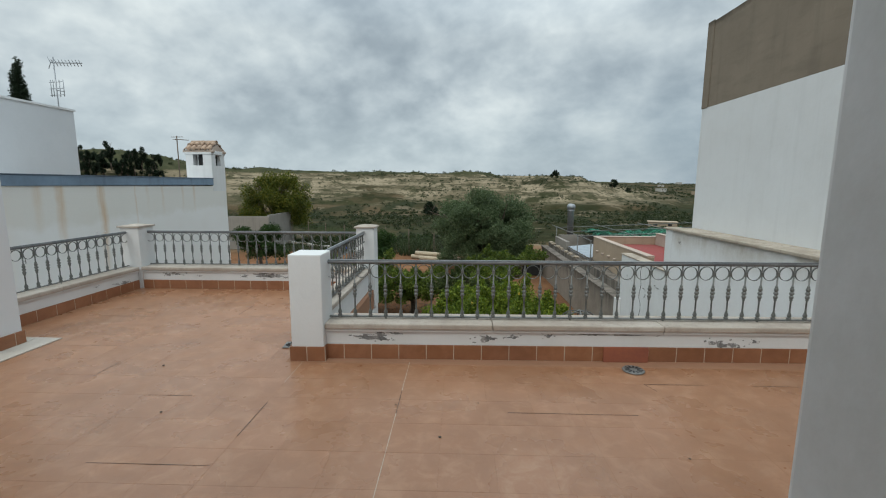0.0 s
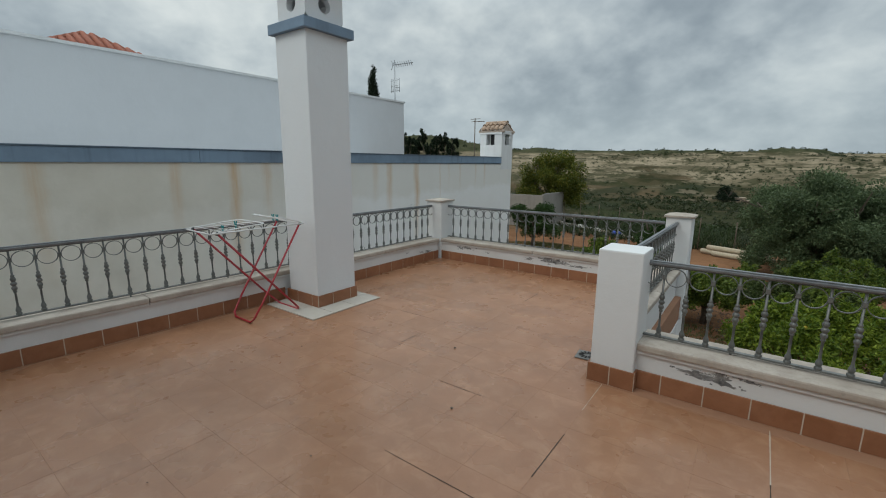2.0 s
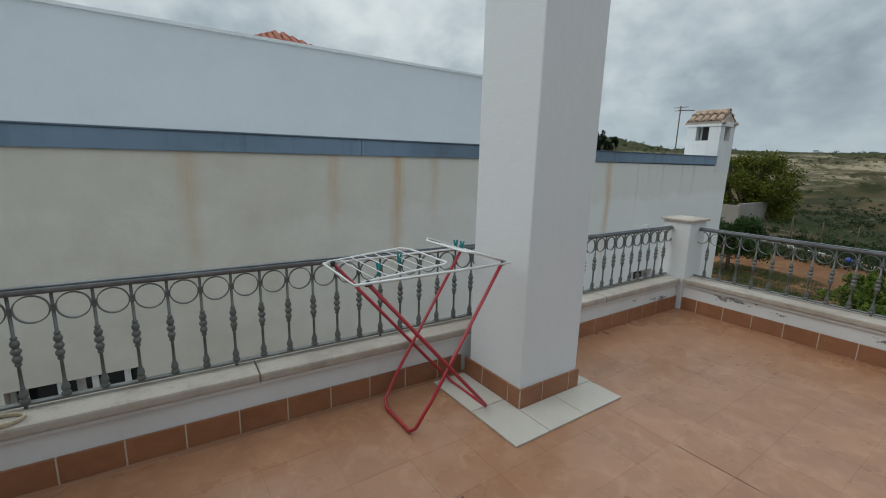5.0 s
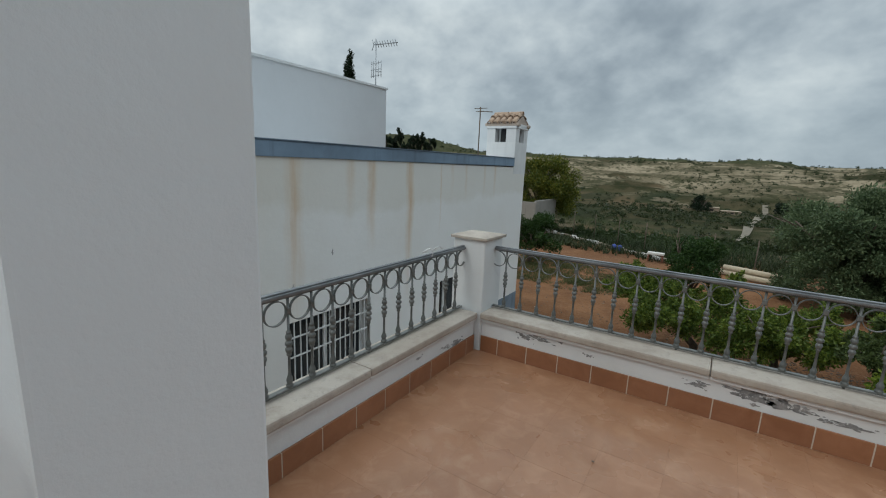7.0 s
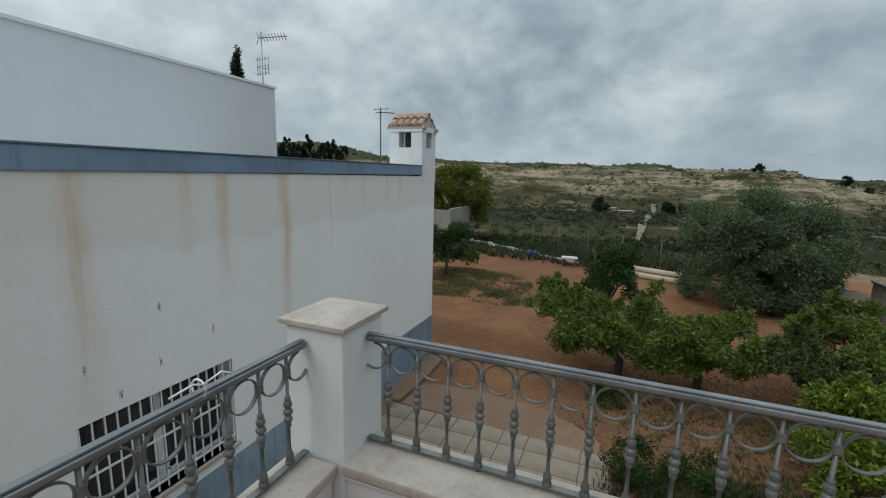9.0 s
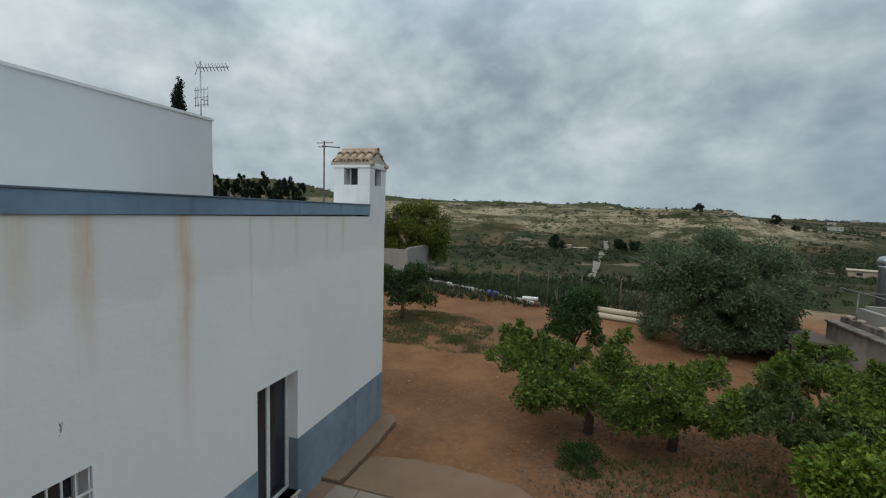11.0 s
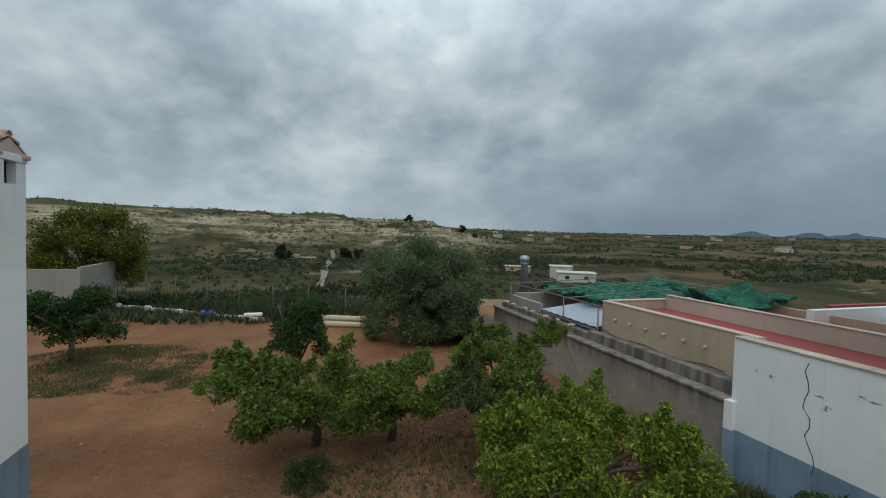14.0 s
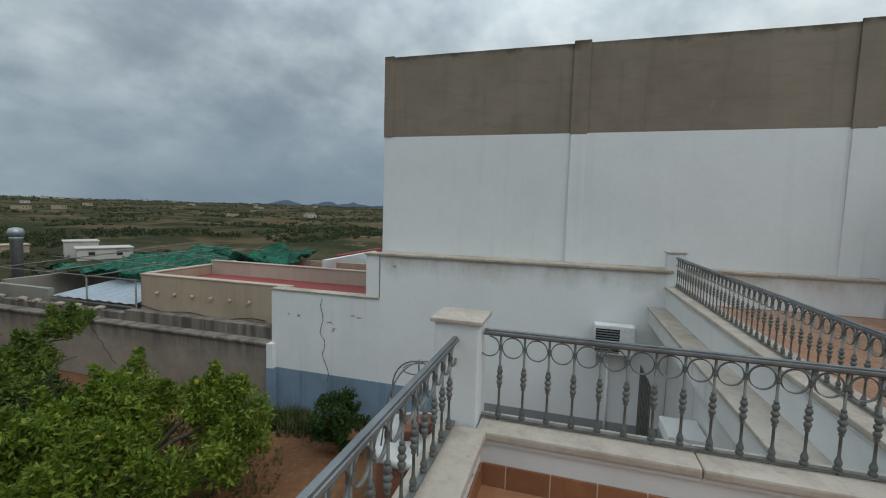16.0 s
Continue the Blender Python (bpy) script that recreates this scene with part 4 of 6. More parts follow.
def drying_rack():
    d = thing("drying_rack", "folding clothes airer with red legs and white wires by the railing", "clothes airer")
    xa, xb, ya, yb, zt = -3.975, -3.50, 2.40, 3.35, 0.945
    part("frame", tube(bmesh.new(), [(xa, ya, zt), (xb, ya - 0.02, zt), (xb, yb, zt), (xa, yb, zt), (xa, ya, zt)], 0.0075, 8), M_white_wire, d)

    def wing(y0, y1, z0, z1, n):
        w = part("wing", tube(bmesh.new(), [(xa, y0, z0), (xa - 0.02, y1 - 0.04 * (1 if y1 > y0 else -1), z1), (xa + 0.04, y1, z1), (xb - 0.05, y1, z1), (xb - 0.015, y1 - 0.04 * (1 if y1 > y0 else -1), z1), (xb - 0.01, y0, z0)], 0.006, 8), M_white_wire, d)
        for i in range(n):
            u = (i + 1) / (n + 1)
            y, z = y0 + (y1 - y0) * u, z0 + (z1 - z0) * u
            part("wire", tube(bmesh.new(), [(xa - 0.01, y, z), (xb - 0.01, y, z)], 0.0028, 6), M_white_wire, w)

    wing(ya + 0.02, 2.93, zt + 0.008, 0.985, 6)
    wing(yb - 0.02, 3.05, zt + 0.01, 1.03, 3)

    def leg(y0, y1, inset, name):
        """A U of red tube: from the frame down to the floor and up the other side."""
        x0, x1 = xa + inset, xb - inset
        mid = (x0 + x1) / 2
        pts = [(x0, y0, zt), (x0, y0 + (y1 - y0) * 0.80, 0.20), (x0 + 0.02, y0 + (y1 - y0) * 0.97, 0.045), (x0 + 0.08, y1, 0.013), (x1 - 0.05, y1, 0.013), (x1 - 0.015, y0 + (y1 - y0) * 0.97, 0.045), (x1, y0 + (y1 - y0) * 0.80, 0.20), (x1, y0, zt)]
        part(name, tube(bmesh.new(), pts, 0.0105, 10), M_red, d, "red enamelled tube leg")

    leg(2.45, 3.27, 0.012, "leg")
    leg(3.325, 2.735, 0.036, "leg")
    for x, y in ((xa + 0.012, 2.45), (xb - 0.012, 2.45), (xa + 0.03, 3.325), (xb - 0.03, 3.325)):
        part("joint_cap", lathe(bmesh.new(), [(0.010, -0.018), (0.0135, -0.012), (0.0135, 0.010), (0.008, 0.015)], 10, (x, y, zt)), M_black, d)
    return d


drying_rack()


def clothes_peg(x, y, z, turn):
    g = thing("clothes_peg", "teal plastic clothes peg clipped to the airer", "clothes peg", "pegs on the airer", (x, y, z))
    g.rotation_euler = (0, 0, turn)
    for s in (-1, 1):
        bm = boxes((-0.006, -0.004, -0.042, 0.006, 0.004, 0.032), bevel=0.002)
        p = part("jaw", bm, M_teal, g)
        p.matrix_basis = pose(s * 0.006, 0, 0, 0, s * 9, 0)


for x, y, z, t in ((-3.70, 2.60, 0.955, 0.3), (-3.80, 2.78, 0.97, 0.9), (-3.93, 3.27, 0.985, 1.4), (-3.90, 3.30, 0.98, 0.5)):
    clothes_peg(x, y, z, t)

# ---- drains ----


def drain(x, y, size, turn, square):
    g = thing("floor_drain", "dark metal floor drain grate set in the tiles", "drain", "", (x, y, 0.004))
    g.rotation_euler = (0, 0, turn)
    bm = bmesh.new()
    if square:
        box(bm, -size, -size, 0, size, size, 0.006, bevel=0.002)
        part("plate", bm, M_drain, g)
    else:
        part("plate", lathe(bm, [(size, 0.0), (size, 0.004), (size * 0.93, 0.009), (0.004, 0.009)], 24), M_drain, g)
    for k in range(12):
        a = 6.2832 * k / 12
        # raised strips, coloured black for the shade within the slots
        b = boxes((0.35 * size, -0.08 * size, 0.0075, 0.8 * size, 0.08 * size, 0.0105), bevel=0.001)
        s = part("slot", b, M_dark, g)
        s.matrix_basis = Matrix.Rotation(a, 4, "Z")


drain(2.54, 3.55, 0.095, 0.2, False)
drain(-0.675, 4.03, 0.085, 0.1, True)
# a tied cord hanging on the handrail and a coil on the coping
cord = thing("cord", "white cord tied round the handrail", "cord")
bm = bmesh.new()
hoop(bm, (-4.12, 5.83, 0.905), 0.032, 0.004, "y", 16)
tube(bm, [(-4.09, 5.83, 0.93), (-4.06, 5.87, 0.96), (-4.07, 5.92, 0.93)], 0.0035, 6)
tube(bm, [(-4.09, 5.83, 0.925), (-4.08, 5.78, 0.95), (-4.11, 5.72, 0.925)], 0.0035, 6)
part("knot", bm, M_white_wire, cord)
coil = thing("rope_coil", "pale rope coil lying on the coping", "rope")
bm = bmesh.new()
tube(bm, [(-4.17 + 0.055 * math.cos(a * 0.5), 0.98 + 0.11 * math.sin(a * 0.5), 0.348 + 0.002 * a / 6) for a in range(40)], 0.006, 6)
part("loop", bm, M_log, coil)

# ---- bare patches where the paint has come off, and open floor joints ----


def bare_patch(parent, axis, face, out, s, z, w, h, seed):
    """A ragged flake of bare cement with smaller flakes about it; s runs along the wall."""
    rng = random.Random(seed)
    bm = bmesh.new()

    def flake(cs, cz, fw, fh, n):
        ph = rng.uniform(0, 50)
        lo, hi = [], []
        for k in range(n):
            a = 6.2832 * k / n
            q = 0.72 + 0.75 * fbm(math.cos(a) * 1.4 + ph, math.sin(a) * 1.4, 1.0, 4) + rng.uniform(-0.10, 0.10)
            u, v = cs + fw / 2 * q * math.cos(a), cz + fh / 2 * q * math.sin(a)
            for row, d in ((lo, 0.0), (hi, out * 0.0025)):
                row.append(bm.verts.new((u, face + d, v) if axis == "x" else (face + d, u, v)))
        bm.faces.new(hi)
        for k in range(n):
            bm.faces.new((lo[k], lo[(k + 1) % n], hi[(k + 1) % n], hi[k]))

    flake(s, z, w * 1.15, h * 1.25, 44)
    for _ in range(5):
        m = rng.uniform(0.10, 0.3)
        flake(s + rng.choice((-1, 1)) * w * rng.uniform(0.5, 0.85), z + h * rng.uniform(-0.8, 0.8), w * m, h * (m + 0.1), 16)
    part("bare_patch", bm, M_bare, parent, "grey patch of bare cement where paint flaked off")


for i, (s, z, w, h) in enumerate(((0.12, 0.205, 0.20, 0.05), (0.26, 0.215, 0.17, 0.06), (0.40, 0.245, 0.10, 0.02), (0.16, 0.235, 0.12, 0.03), (1.28, 0.21, 0.20, 0.06), (1.50, 0.225, 0.10, 0.035), (1.83, 0.235, 0.08, 0.03), (2.25, 0.25, 0.34, 0.02), (2.62, 0.25, 0.30, 0.015), (3.38, 0.18, 0.14, 0.08), (3.52, 0.17, 0.16, 0.05), (3.72, 0.20, 0.06, 0.03), (4.6, 0.2, 0.07, 0.04))):
    bare_patch(P_right, "x", 3.685, -1, s, z, w, h, 100 + i)
for i, (s, z, w, h) in enumerate(((-3.42, 0.235, 0.22, 0.05), (-3.52, 0.22, 0.10, 0.05), (-3.02, 0.20, 0.05, 0.03), (-2.32, 0.20, 0.10, 0.03), (-2.05, 0.225, 0.30, 0.07), (-1.82, 0.21, 0.24, 0.06), (-1.55, 0.19, 0.16, 0.03), (-1.22, 0.185, 0.10, 0.035), (-0.9, 0.2, 0.12, 0.03))):
    bare_patch(P_front, "x", 6.37, -1, s, z, w, h, 200 + i)
for i, (s, z, w, h) in enumerate(((6.05, 0.16, 0.14, 0.03), (5.9, 0.17, 0.10, 0.02), (5.55, 0.21, 0.05, 0.02))):
    bare_patch(P_left, "y", -3.985, 1, s, z, w, h, 300 + i)


def floor_joint(x0, y0, x1, y1, w, mat, label):
    d = Vector((x1 - x0, y1 - y0, 0))
    nrm = Vector((-d.y, d.x, 0)).normalized() * w / 2
    rng = random.Random(int(1000 * abs(x0 + y1)))
    bm = bmesh.new()
    a, b = [], []
    for k in range(9):
        p = Vector((x0, y0, 0.0012)) + d * (k / 8)
        s = rng.uniform(0.5, 1.3)
        a.append(bm.verts.new(p + nrm * s))
        b.append(bm.verts.new(p - nrm * s))
    for k in range(8):
        bm.faces.new((a[k], b[k], b[k + 1], a[k + 1]))
    ob = single("floor_joint", bm, mat, label, "joint", "", "structure")
    ob.parent = None


for r in ((-0.433, 2.43, -0.430, 2.88), (0.552, 2.75, 0.552, 3.10), (1.35, 2.790, 2.27, 2.786), (-1.18, 2.134, -0.44, 2.132), (2.52, 3.283, 3.0, 3.281), (2.52, 3.283, 2.57, 3.16), (3.4, 3.283, 3.9, 3.282), (-1.75, 5.05, -1.75, 5.45), (-2.7, 3.94, -2.3, 3.94), (0.22, 1.8, 0.6, 1.8), (-1.4, 2.95, -1.05, 2.95), (-2.1, 3.3, -2.1, 3.55)):
    floor_joint(*r, 0.0055, M_joint, "dark open joint between floor tiles")
for r in ((0.552, 1.5, 0.552, 2.75), (0.552, 3.10, 0.552, 3.66), (-0.433, 3.2, -0.433, 3.62)):
    floor_joint(*r, 0.005, M_grout_light, "pale mortared joint between floor tiles")
rng = random.Random(12)
for i in range(20):
    x, y = rng.uniform(-3.7, 3.6), rng.uniform(1.2, 6.0)
    if y > 3.5 and x > -0.7:
        continue
    bm = bmesh.new()
    bmesh.ops.create_icosphere(bm, subdivisions=1, radius=rng.uniform(0.004, 0.010))
    for v in bm.verts:
        v.co = Vector((v.co.x * rng.uniform(0.7, 1.6), v.co.y, v.co.z * 0.5 + 0.006)) + Vector((x, y, 0.001))
    single("dry_leaf", bm, M_bark, "small dry leaf crumb lying on the tiles", "leaf", "crumbs on the floor")

# ---- west neighbour: low house along the alley ----
WX = -7.5


def pierced_wall(x0, x1, y0, y1, z0, z1, holes):
    """One wall along y with rectangular openings through it; holes are rows of (y0, y1, z0, z1)."""
    ys = sorted({y0, y1, *(h[0] for h in holes), *(h[1] for h in holes)})
    zs = sorted({z0, z1, *(h[2] for h in holes), *(h[3] for h in holes)})
    bm = bmesh.new()
    grid = {}

    def corner(i, j):
        if (i, j) not in grid:
            grid[i, j] = bm.verts.new((x1, ys[i], zs[j]))
        return grid[i, j]

    for i in range(len(ys) - 1):
        for j in range(len(zs) - 1):
            cy, cz = (ys[i] + ys[i + 1]) / 2, (zs[j] + zs[j + 1]) / 2
            if not any(a < cy < b and lo < cz < hi for a, b, lo, hi in holes):
                bm.faces.new((corner(i, j), corner(i + 1, j), corner(i + 1, j + 1), corner(i, j + 1)))
    out = bmesh.ops.extrude_face_region(bm, geom=list(bm.faces))
    for v in out["geom"]:
        if isinstance(v, bmesh.types.BMVert):
            v.co.x = x0
    return bm


def west_neighbour():
    w0, w1 = WX - 0.3, WX
    top = 1.58
    holes = [(0.25, 1.42, -1.75, -0.93), (7.10, 8.90, -2.08, -0.86), (11.20, 12.19, -3.2, -1.04)]
    structure("wall_west_neighbour", pierced_wall(w0, w1, -9.0, 15.63, GROUND, top, holes), M_neighbour, "white and cream rendered wall with rusty water stains")
    structure("wall_west_neighbour_end", boxes((-15.1, 15.33, GROUND, w0, 15.63, top)), M_neighbour, "white rendered end wall of the low house")
    structure("roof_west_neighbour", boxes((-15.1, -9.0, 1.40, w0, 15.33, 1.66)), M_white_far, "flat white roof behind the blue-grey edge", "roof")
    edge = tagged(new("trim_roof_edge"), "blue-grey painted roof edge band with dark joints", "trim", kind="structure")
    edge.matrix_basis = Matrix.Translation((0, 14.79, 1.85)) @ Matrix.Rotation(radians(0.30), 4, "X")   # it falls a little to the south
    for a, b in ((-24.0, -17.6), (-17.594, -10.6), (-10.594, -2.6), (-2.594, 0.0)):
        part("band", boxes((w0 - 0.02, a, -0.236, w1 + 0.028, b, -0.022), bevel=0.006), M_blue, edge)
        part("drip_edge", boxes((w0 - 0.03, a, -0.021, w1 + 0.042, b, 0.0), bevel=0.004), M_blue_dark, edge, "dark thin drip edge along the top")
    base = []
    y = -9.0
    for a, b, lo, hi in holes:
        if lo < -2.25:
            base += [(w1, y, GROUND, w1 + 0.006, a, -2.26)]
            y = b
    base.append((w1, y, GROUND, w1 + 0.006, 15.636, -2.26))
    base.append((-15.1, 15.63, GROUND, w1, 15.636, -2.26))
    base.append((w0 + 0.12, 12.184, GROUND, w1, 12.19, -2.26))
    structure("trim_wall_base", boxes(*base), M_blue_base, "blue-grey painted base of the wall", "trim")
    # barred window, small window and door
    for i, (a, b, lo, hi) in enumerate(holes):
        win = tagged(new("window_%d" % (i + 1)), ("small dark window" , "wide window behind white iron bars", "glazed door in a deep white reveal")[i], "window", kind="structure")
        part("pane", boxes((w0 + 0.06, a, lo, w0 + 0.07, b, hi)), M_glass, win)
        # thin near-black sheet that stands in for the unlit room
        part("room_shade_panel", boxes((w0 - 0.06, a, lo, w0 - 0.01, b, hi)), M_dark, win)
        fw = 0.05
        part("window_frame", boxes((w0 + 0.04, a, lo, w0 + 0.10, a + fw, hi), (w0 + 0.04, b - fw, lo, w0 + 0.10, b, hi), (w0 + 0.04, a + fw, lo, w0 + 0.10, b - fw, lo + fw), (w0 + 0.04, a + fw, hi - fw, w0 + 0.10, b - fw, hi), (w0 + 0.035, (a + b) / 2 - 0.04, lo + fw, w0 + 0.095, (a + b) / 2 + 0.04, hi - fw), bevel=0.004), M_white_metal, win)
        part("sill", boxes((w0 + 0.05, a - 0.04, lo - 0.05, w1 + 0.045, b + 0.04, lo), bevel=0.006), M_coping, win)
        if i == 1:
            n = 15
            for k in range(n + 1):
                yy = a + 0.02 + (b - a - 0.04) * k / n
                part("bar", boxes((w1 - 0.035, yy - 0.008, lo + 0.01, w1 - 0.019, yy + 0.008, hi - 0.01)), M_white_metal, win)
            for zz in (lo + 0.12, (lo + hi) / 2 + 0.05, hi - 0.25):
                part("cross_bar", boxes((w1 - 0.018, a, zz - 0.012, w1 - 0.006, b, zz + 0.012)), M_white_metal, win)
            bm = hoop(bmesh.new(), (w1 - 0.012, 8.0, lo + 0.28), 0.055, 0.007, "x", 18)
            part("ring", bm, M_white_metal, win)
        if i == 0:
            for k in range(4):
                yy = a + (b - a) * (k + 0.5) / 4
                part("bar", boxes((w1 - 0.06, yy - 0.03, lo, w1 - 0.02, yy + 0.03, hi)), M_white_metal, win)


west_neighbour()


def neighbour_chimney():
    x0, y0, x1, y1 = -8.40, 14.80, WX + 0.004, 15.64
    c = thing("chimney", "white rendered chimney with square vents and old clay tiles", "chimney")
    zl, zh = 2.28, 2.66
    wx0, wx1 = x0 + 0.26, x1 - 0.30
    wy0, wy1 = y0 + 0.28, y1 - 0.26
    part("shaft", boxes((x0, y0, 1.4, x1, y1, zl)), M_white_dirty, c)
    for r in ((x0, y0, zl, wx0, y0 + 0.26, zh), (wx1, y0, zl, x1, y0 + 0.26, zh), (x0, y1 - 0.26, zl, wx0, y1, zh), (wx1, y1 - 0.26, zl, x1, y1, zh)):
        part("vent_pier", boxes(r), M_white, c)
    part("lintel", boxes((x0 - 0.02, y0 - 0.03, zh, x1 + 0.02, y1 + 0.03, zh + 0.13), bevel=0.015), M_white_dirty, c)
    for y in (y0 - 0.04, y1 - 0.14):
        part("eave", boxes((x0 - 0.07, y, zh + 0.06, x1 + 0.07, y + 0.18, zh + 0.15), bevel=0.03), M_pink, c)
    # solid black block; its colour gives the vents their inner shade
    part("flue", boxes((x0 + 0.375, y0 + 0.13, zl, x1 - 0.13, y1 - 0.13, zh)), M_dark, c, "black block standing in for the shade inside the vents")
    # two short slopes of old clay tiles under a mortared ridge
    zr, cy, ze = 3.06, (y0 + y1) / 2, zh + 0.14
    bm = bmesh.new()
    ends = []
    for x in (x0, x1):
        ends.append([bm.verts.new(v) for v in ((x, y0, zh + 0.128), (x, y1, zh + 0.128), (x, cy, zr - 0.03))])
    bm.faces.new(ends[0])
    bm.faces.new(ends[1][::-1])
    for k in range(3):
        bm.faces.new((ends[0][k], ends[1][k], ends[1][(k + 1) % 3], ends[0][(k + 1) % 3]))
    part("gable", bm, M_pink, c, "pinkish mortar between the tiles")
    for k in range(5):
        x = x0 + 0.08 + k * (x1 - x0 - 0.16) / 4
        for y in (y0 - 0.06, y1 + 0.06):
            bm = bmesh.new()
            barrel(bm, (x, y, ze - 0.02), (x, y + (cy - y) * 0.55, ze + (zr - ze) * 0.62), 0.085, 7)
            part("roof_tile", bm, M_rooftile, c)
            bm = bmesh.new()
            barrel(bm, (x, y + (cy - y) * 0.45, ze + (zr - ze) * 0.50 + 0.03), (x, cy, zr), 0.085, 7)
            part("roof_tile", bm, M_rooftile, c)
    for u in (0.0, 0.5):
        bm = bmesh.new()
        barrel(bm, (x0 + 0.02 + u * (x1 - x0), cy, zr), (x0 + (u + 0.5) * (x1 - x0), cy, zr + 0.02), 0.10, 7)
        part("ridge_tile", bm, M_rooftile, c)


neighbour_chimney()
mast = thing("roof_mast", "thin rusty mast with a cross bar on the neighbour's roof", "mast")
part("pole", tube(bmesh.new(), [(-8.78, 15.0, 1.66), (-8.78, 15.0, 3.30)], 0.018, 8), M_wood, mast)
bm = bmesh.new()
tube(bm, [(-8.98, 15.0, 3.26), (-8.55, 15.0, 3.26)], 0.010, 6)
tube(bm, [(-8.78, 14.9, 3.17), (-8.42, 15.1, 3.16)], 0.014, 6)
tube(bm, [(-8.93, 15.0, 3.17), (-8.63, 15.0, 3.17)], 0.010, 6)
part("cross_bar", bm, M_wood, mast)

# the taller white house behind it
structure("wall_tall_west_house", boxes((-27, -12, GROUND, -15.15, 18.15, 4.64)), M_white_far, "tall plain white house wall", "house")
structure("trim_tall_west_house", boxes((-27.05, -12.05, 4.64, -15.10, 18.2, 4.72)), M_white, "pale coping of the tall white house", "trim")
tr = thing("roof_turret", "low red clay tiled roof behind the white wall", "roof")
part("wall", boxes((-20.2, 4.6, 4.5, -17.6, 7.6, 4.9)), M_white_far, tr)


def pan_roof(parent, x0, y0, x1, y1, z0, z1, mat, n):
    cx, cy = (x0 + x1) / 2, (y0 + y1) / 2
    bm = bmesh.new()
    a = [bm.verts.new(v) for v in ((x0, y0, z0), (x1, y0, z0), (x1, y1, z0), (x0, y1, z0))]
    r = bm.verts.new((cx, cy, z1))
    for k in range(4):
        bm.faces.new((a[k], a[(k + 1) % 4], r))
    part("roof_bed", bm, mat, parent)
    bm = bmesh.new()
    for k in range(n):
        u = (k + 0.5) / n
        for p, e in (((x0 + (x1 - x0) * u, y0), "y"), ((x0 + (x1 - x0) * u, y1), "y"), ((x0, y0 + (y1 - y0) * u), "x"), ((x1, y0 + (y1 - y0) * u), "x")):
            f = 1 - abs(2 * u - 1)
            q = (p[0] + ((cx - p[0]) * f if e == "x" else 0), p[1] + ((cy - p[1]) * f if e == "y" else 0), z0 + (z1 - z0) * f + 0.02)
            if f > 0.08:
                barrel(bm, (*p, z0 + 0.02), q, 0.45 * (x1 - x0) / n, 5)
    part("tiles", bm, mat, parent)


pan_roof(tr, -20.5, 4.3, -17.3, 7.9, 4.9, 5.85, M_rooftile_red, 14)

ant = thing("tv_antenna", "grey metal television antenna on a mast", "antenna")
AX, AY = -15.55, 17.55
part("pole", tube(bmesh.new(), [(AX, AY, -2.99), (AX, AY, 4.7), (AX, AY, 6.62)], 0.022, 8), M_galv, ant)
bm = bmesh.new()
tube(bm, [(AX - 0.1, AY, 6.40), (AX + 0.92, AY + 0.3, 6.46)], 0.02, 6)
for k in range(9):
    u = 0.05 + 0.11 * k
    p = Vector((AX - 0.1 + u * 1.02, AY + 0.3 * u, 6.40 + 0.06 * u))
    tube(bm, [p + Vector((-0.03, 0.1, -0.1)), p + Vector((0.03, -0.1, 0.1))], 0.013, 5)
for s in (-1, 1):
    tube(bm, [(AX - 0.12, AY, 6.40), (AX - 0.22, AY, 6.40 + s * 0.22)], 0.014, 5)
part("yagi", bm, M_galv, ant, "row of short rods on a boom")
bm = bmesh.new()
tube(bm, [(AX, AY, 5.35), (AX + 0.36, AY - 0.1, 5.28)], 0.02, 6)
for dx in (-0.22, -0.12, 0.14, 0.3):
    tube(bm, [(AX + dx, AY, 5.1), (AX + dx, AY, 5.75)], 0.014, 5)
for z in (5.15, 5.4, 5.65):
    tube(bm, [(AX - 0.28, AY, z), (AX + 0.3, AY, z + 0.03)], 0.013, 5)
part("grid_panel", bm, M_galv, ant)
ant.matrix_basis = Matrix.Translation((-0.72, 3.22, 1.6)) @ Matrix.Scale(1.11, 4) @ Matrix.Translation((1.0, -3.0, -1.6))

# ---- east neighbour ----
EX = 6.54
structure("wall_east_tall", boxes((EX, -7.0, GROUND, 17, 10.25, 3.355)), M_white, "tall white rendered party wall")
structure("wall_east_top", boxes((EX, -7.0, 3.355, 17, 10.25, 5.175), (EX - 0.035, 5.68, 3.325, EX, 6.02, 5.22), (EX - 0.035, 0.82, 3.325, EX, 1.2, 5.22), (EX - 0.02, 10.02, 3.355, EX, 10.26, 5.195), bevel=0.01), M_party, "bare grey-brown cement upper part of the party wall")
structure("trim_east_pilasters", boxes((EX - 0.035, 5.70, 0.62, EX, 6.0, 3.325), (EX - 0.035, 0.84, 0.62, EX, 1.18, 3.325), bevel=0.006), M_white, "white pilasters on the party wall", "trim")
structure("wall_east_low", boxes((6.0, 3.98, GROUND, EX, 10.05, 0.60), (6.26, 0.59, -0.3, EX, 3.98, 0.62)), M_ledge_wall, "lower white wall with stains under its ledge")
structure("trim_east_ledge", boxes((5.95, 3.98, 0.60, EX, 10.08, 0.655), (6.22, 0.59, 0.62, EX, 3.98, 0.672), bevel=0.012), M_ledge, "weathered cream ledge along the wall", "trim")
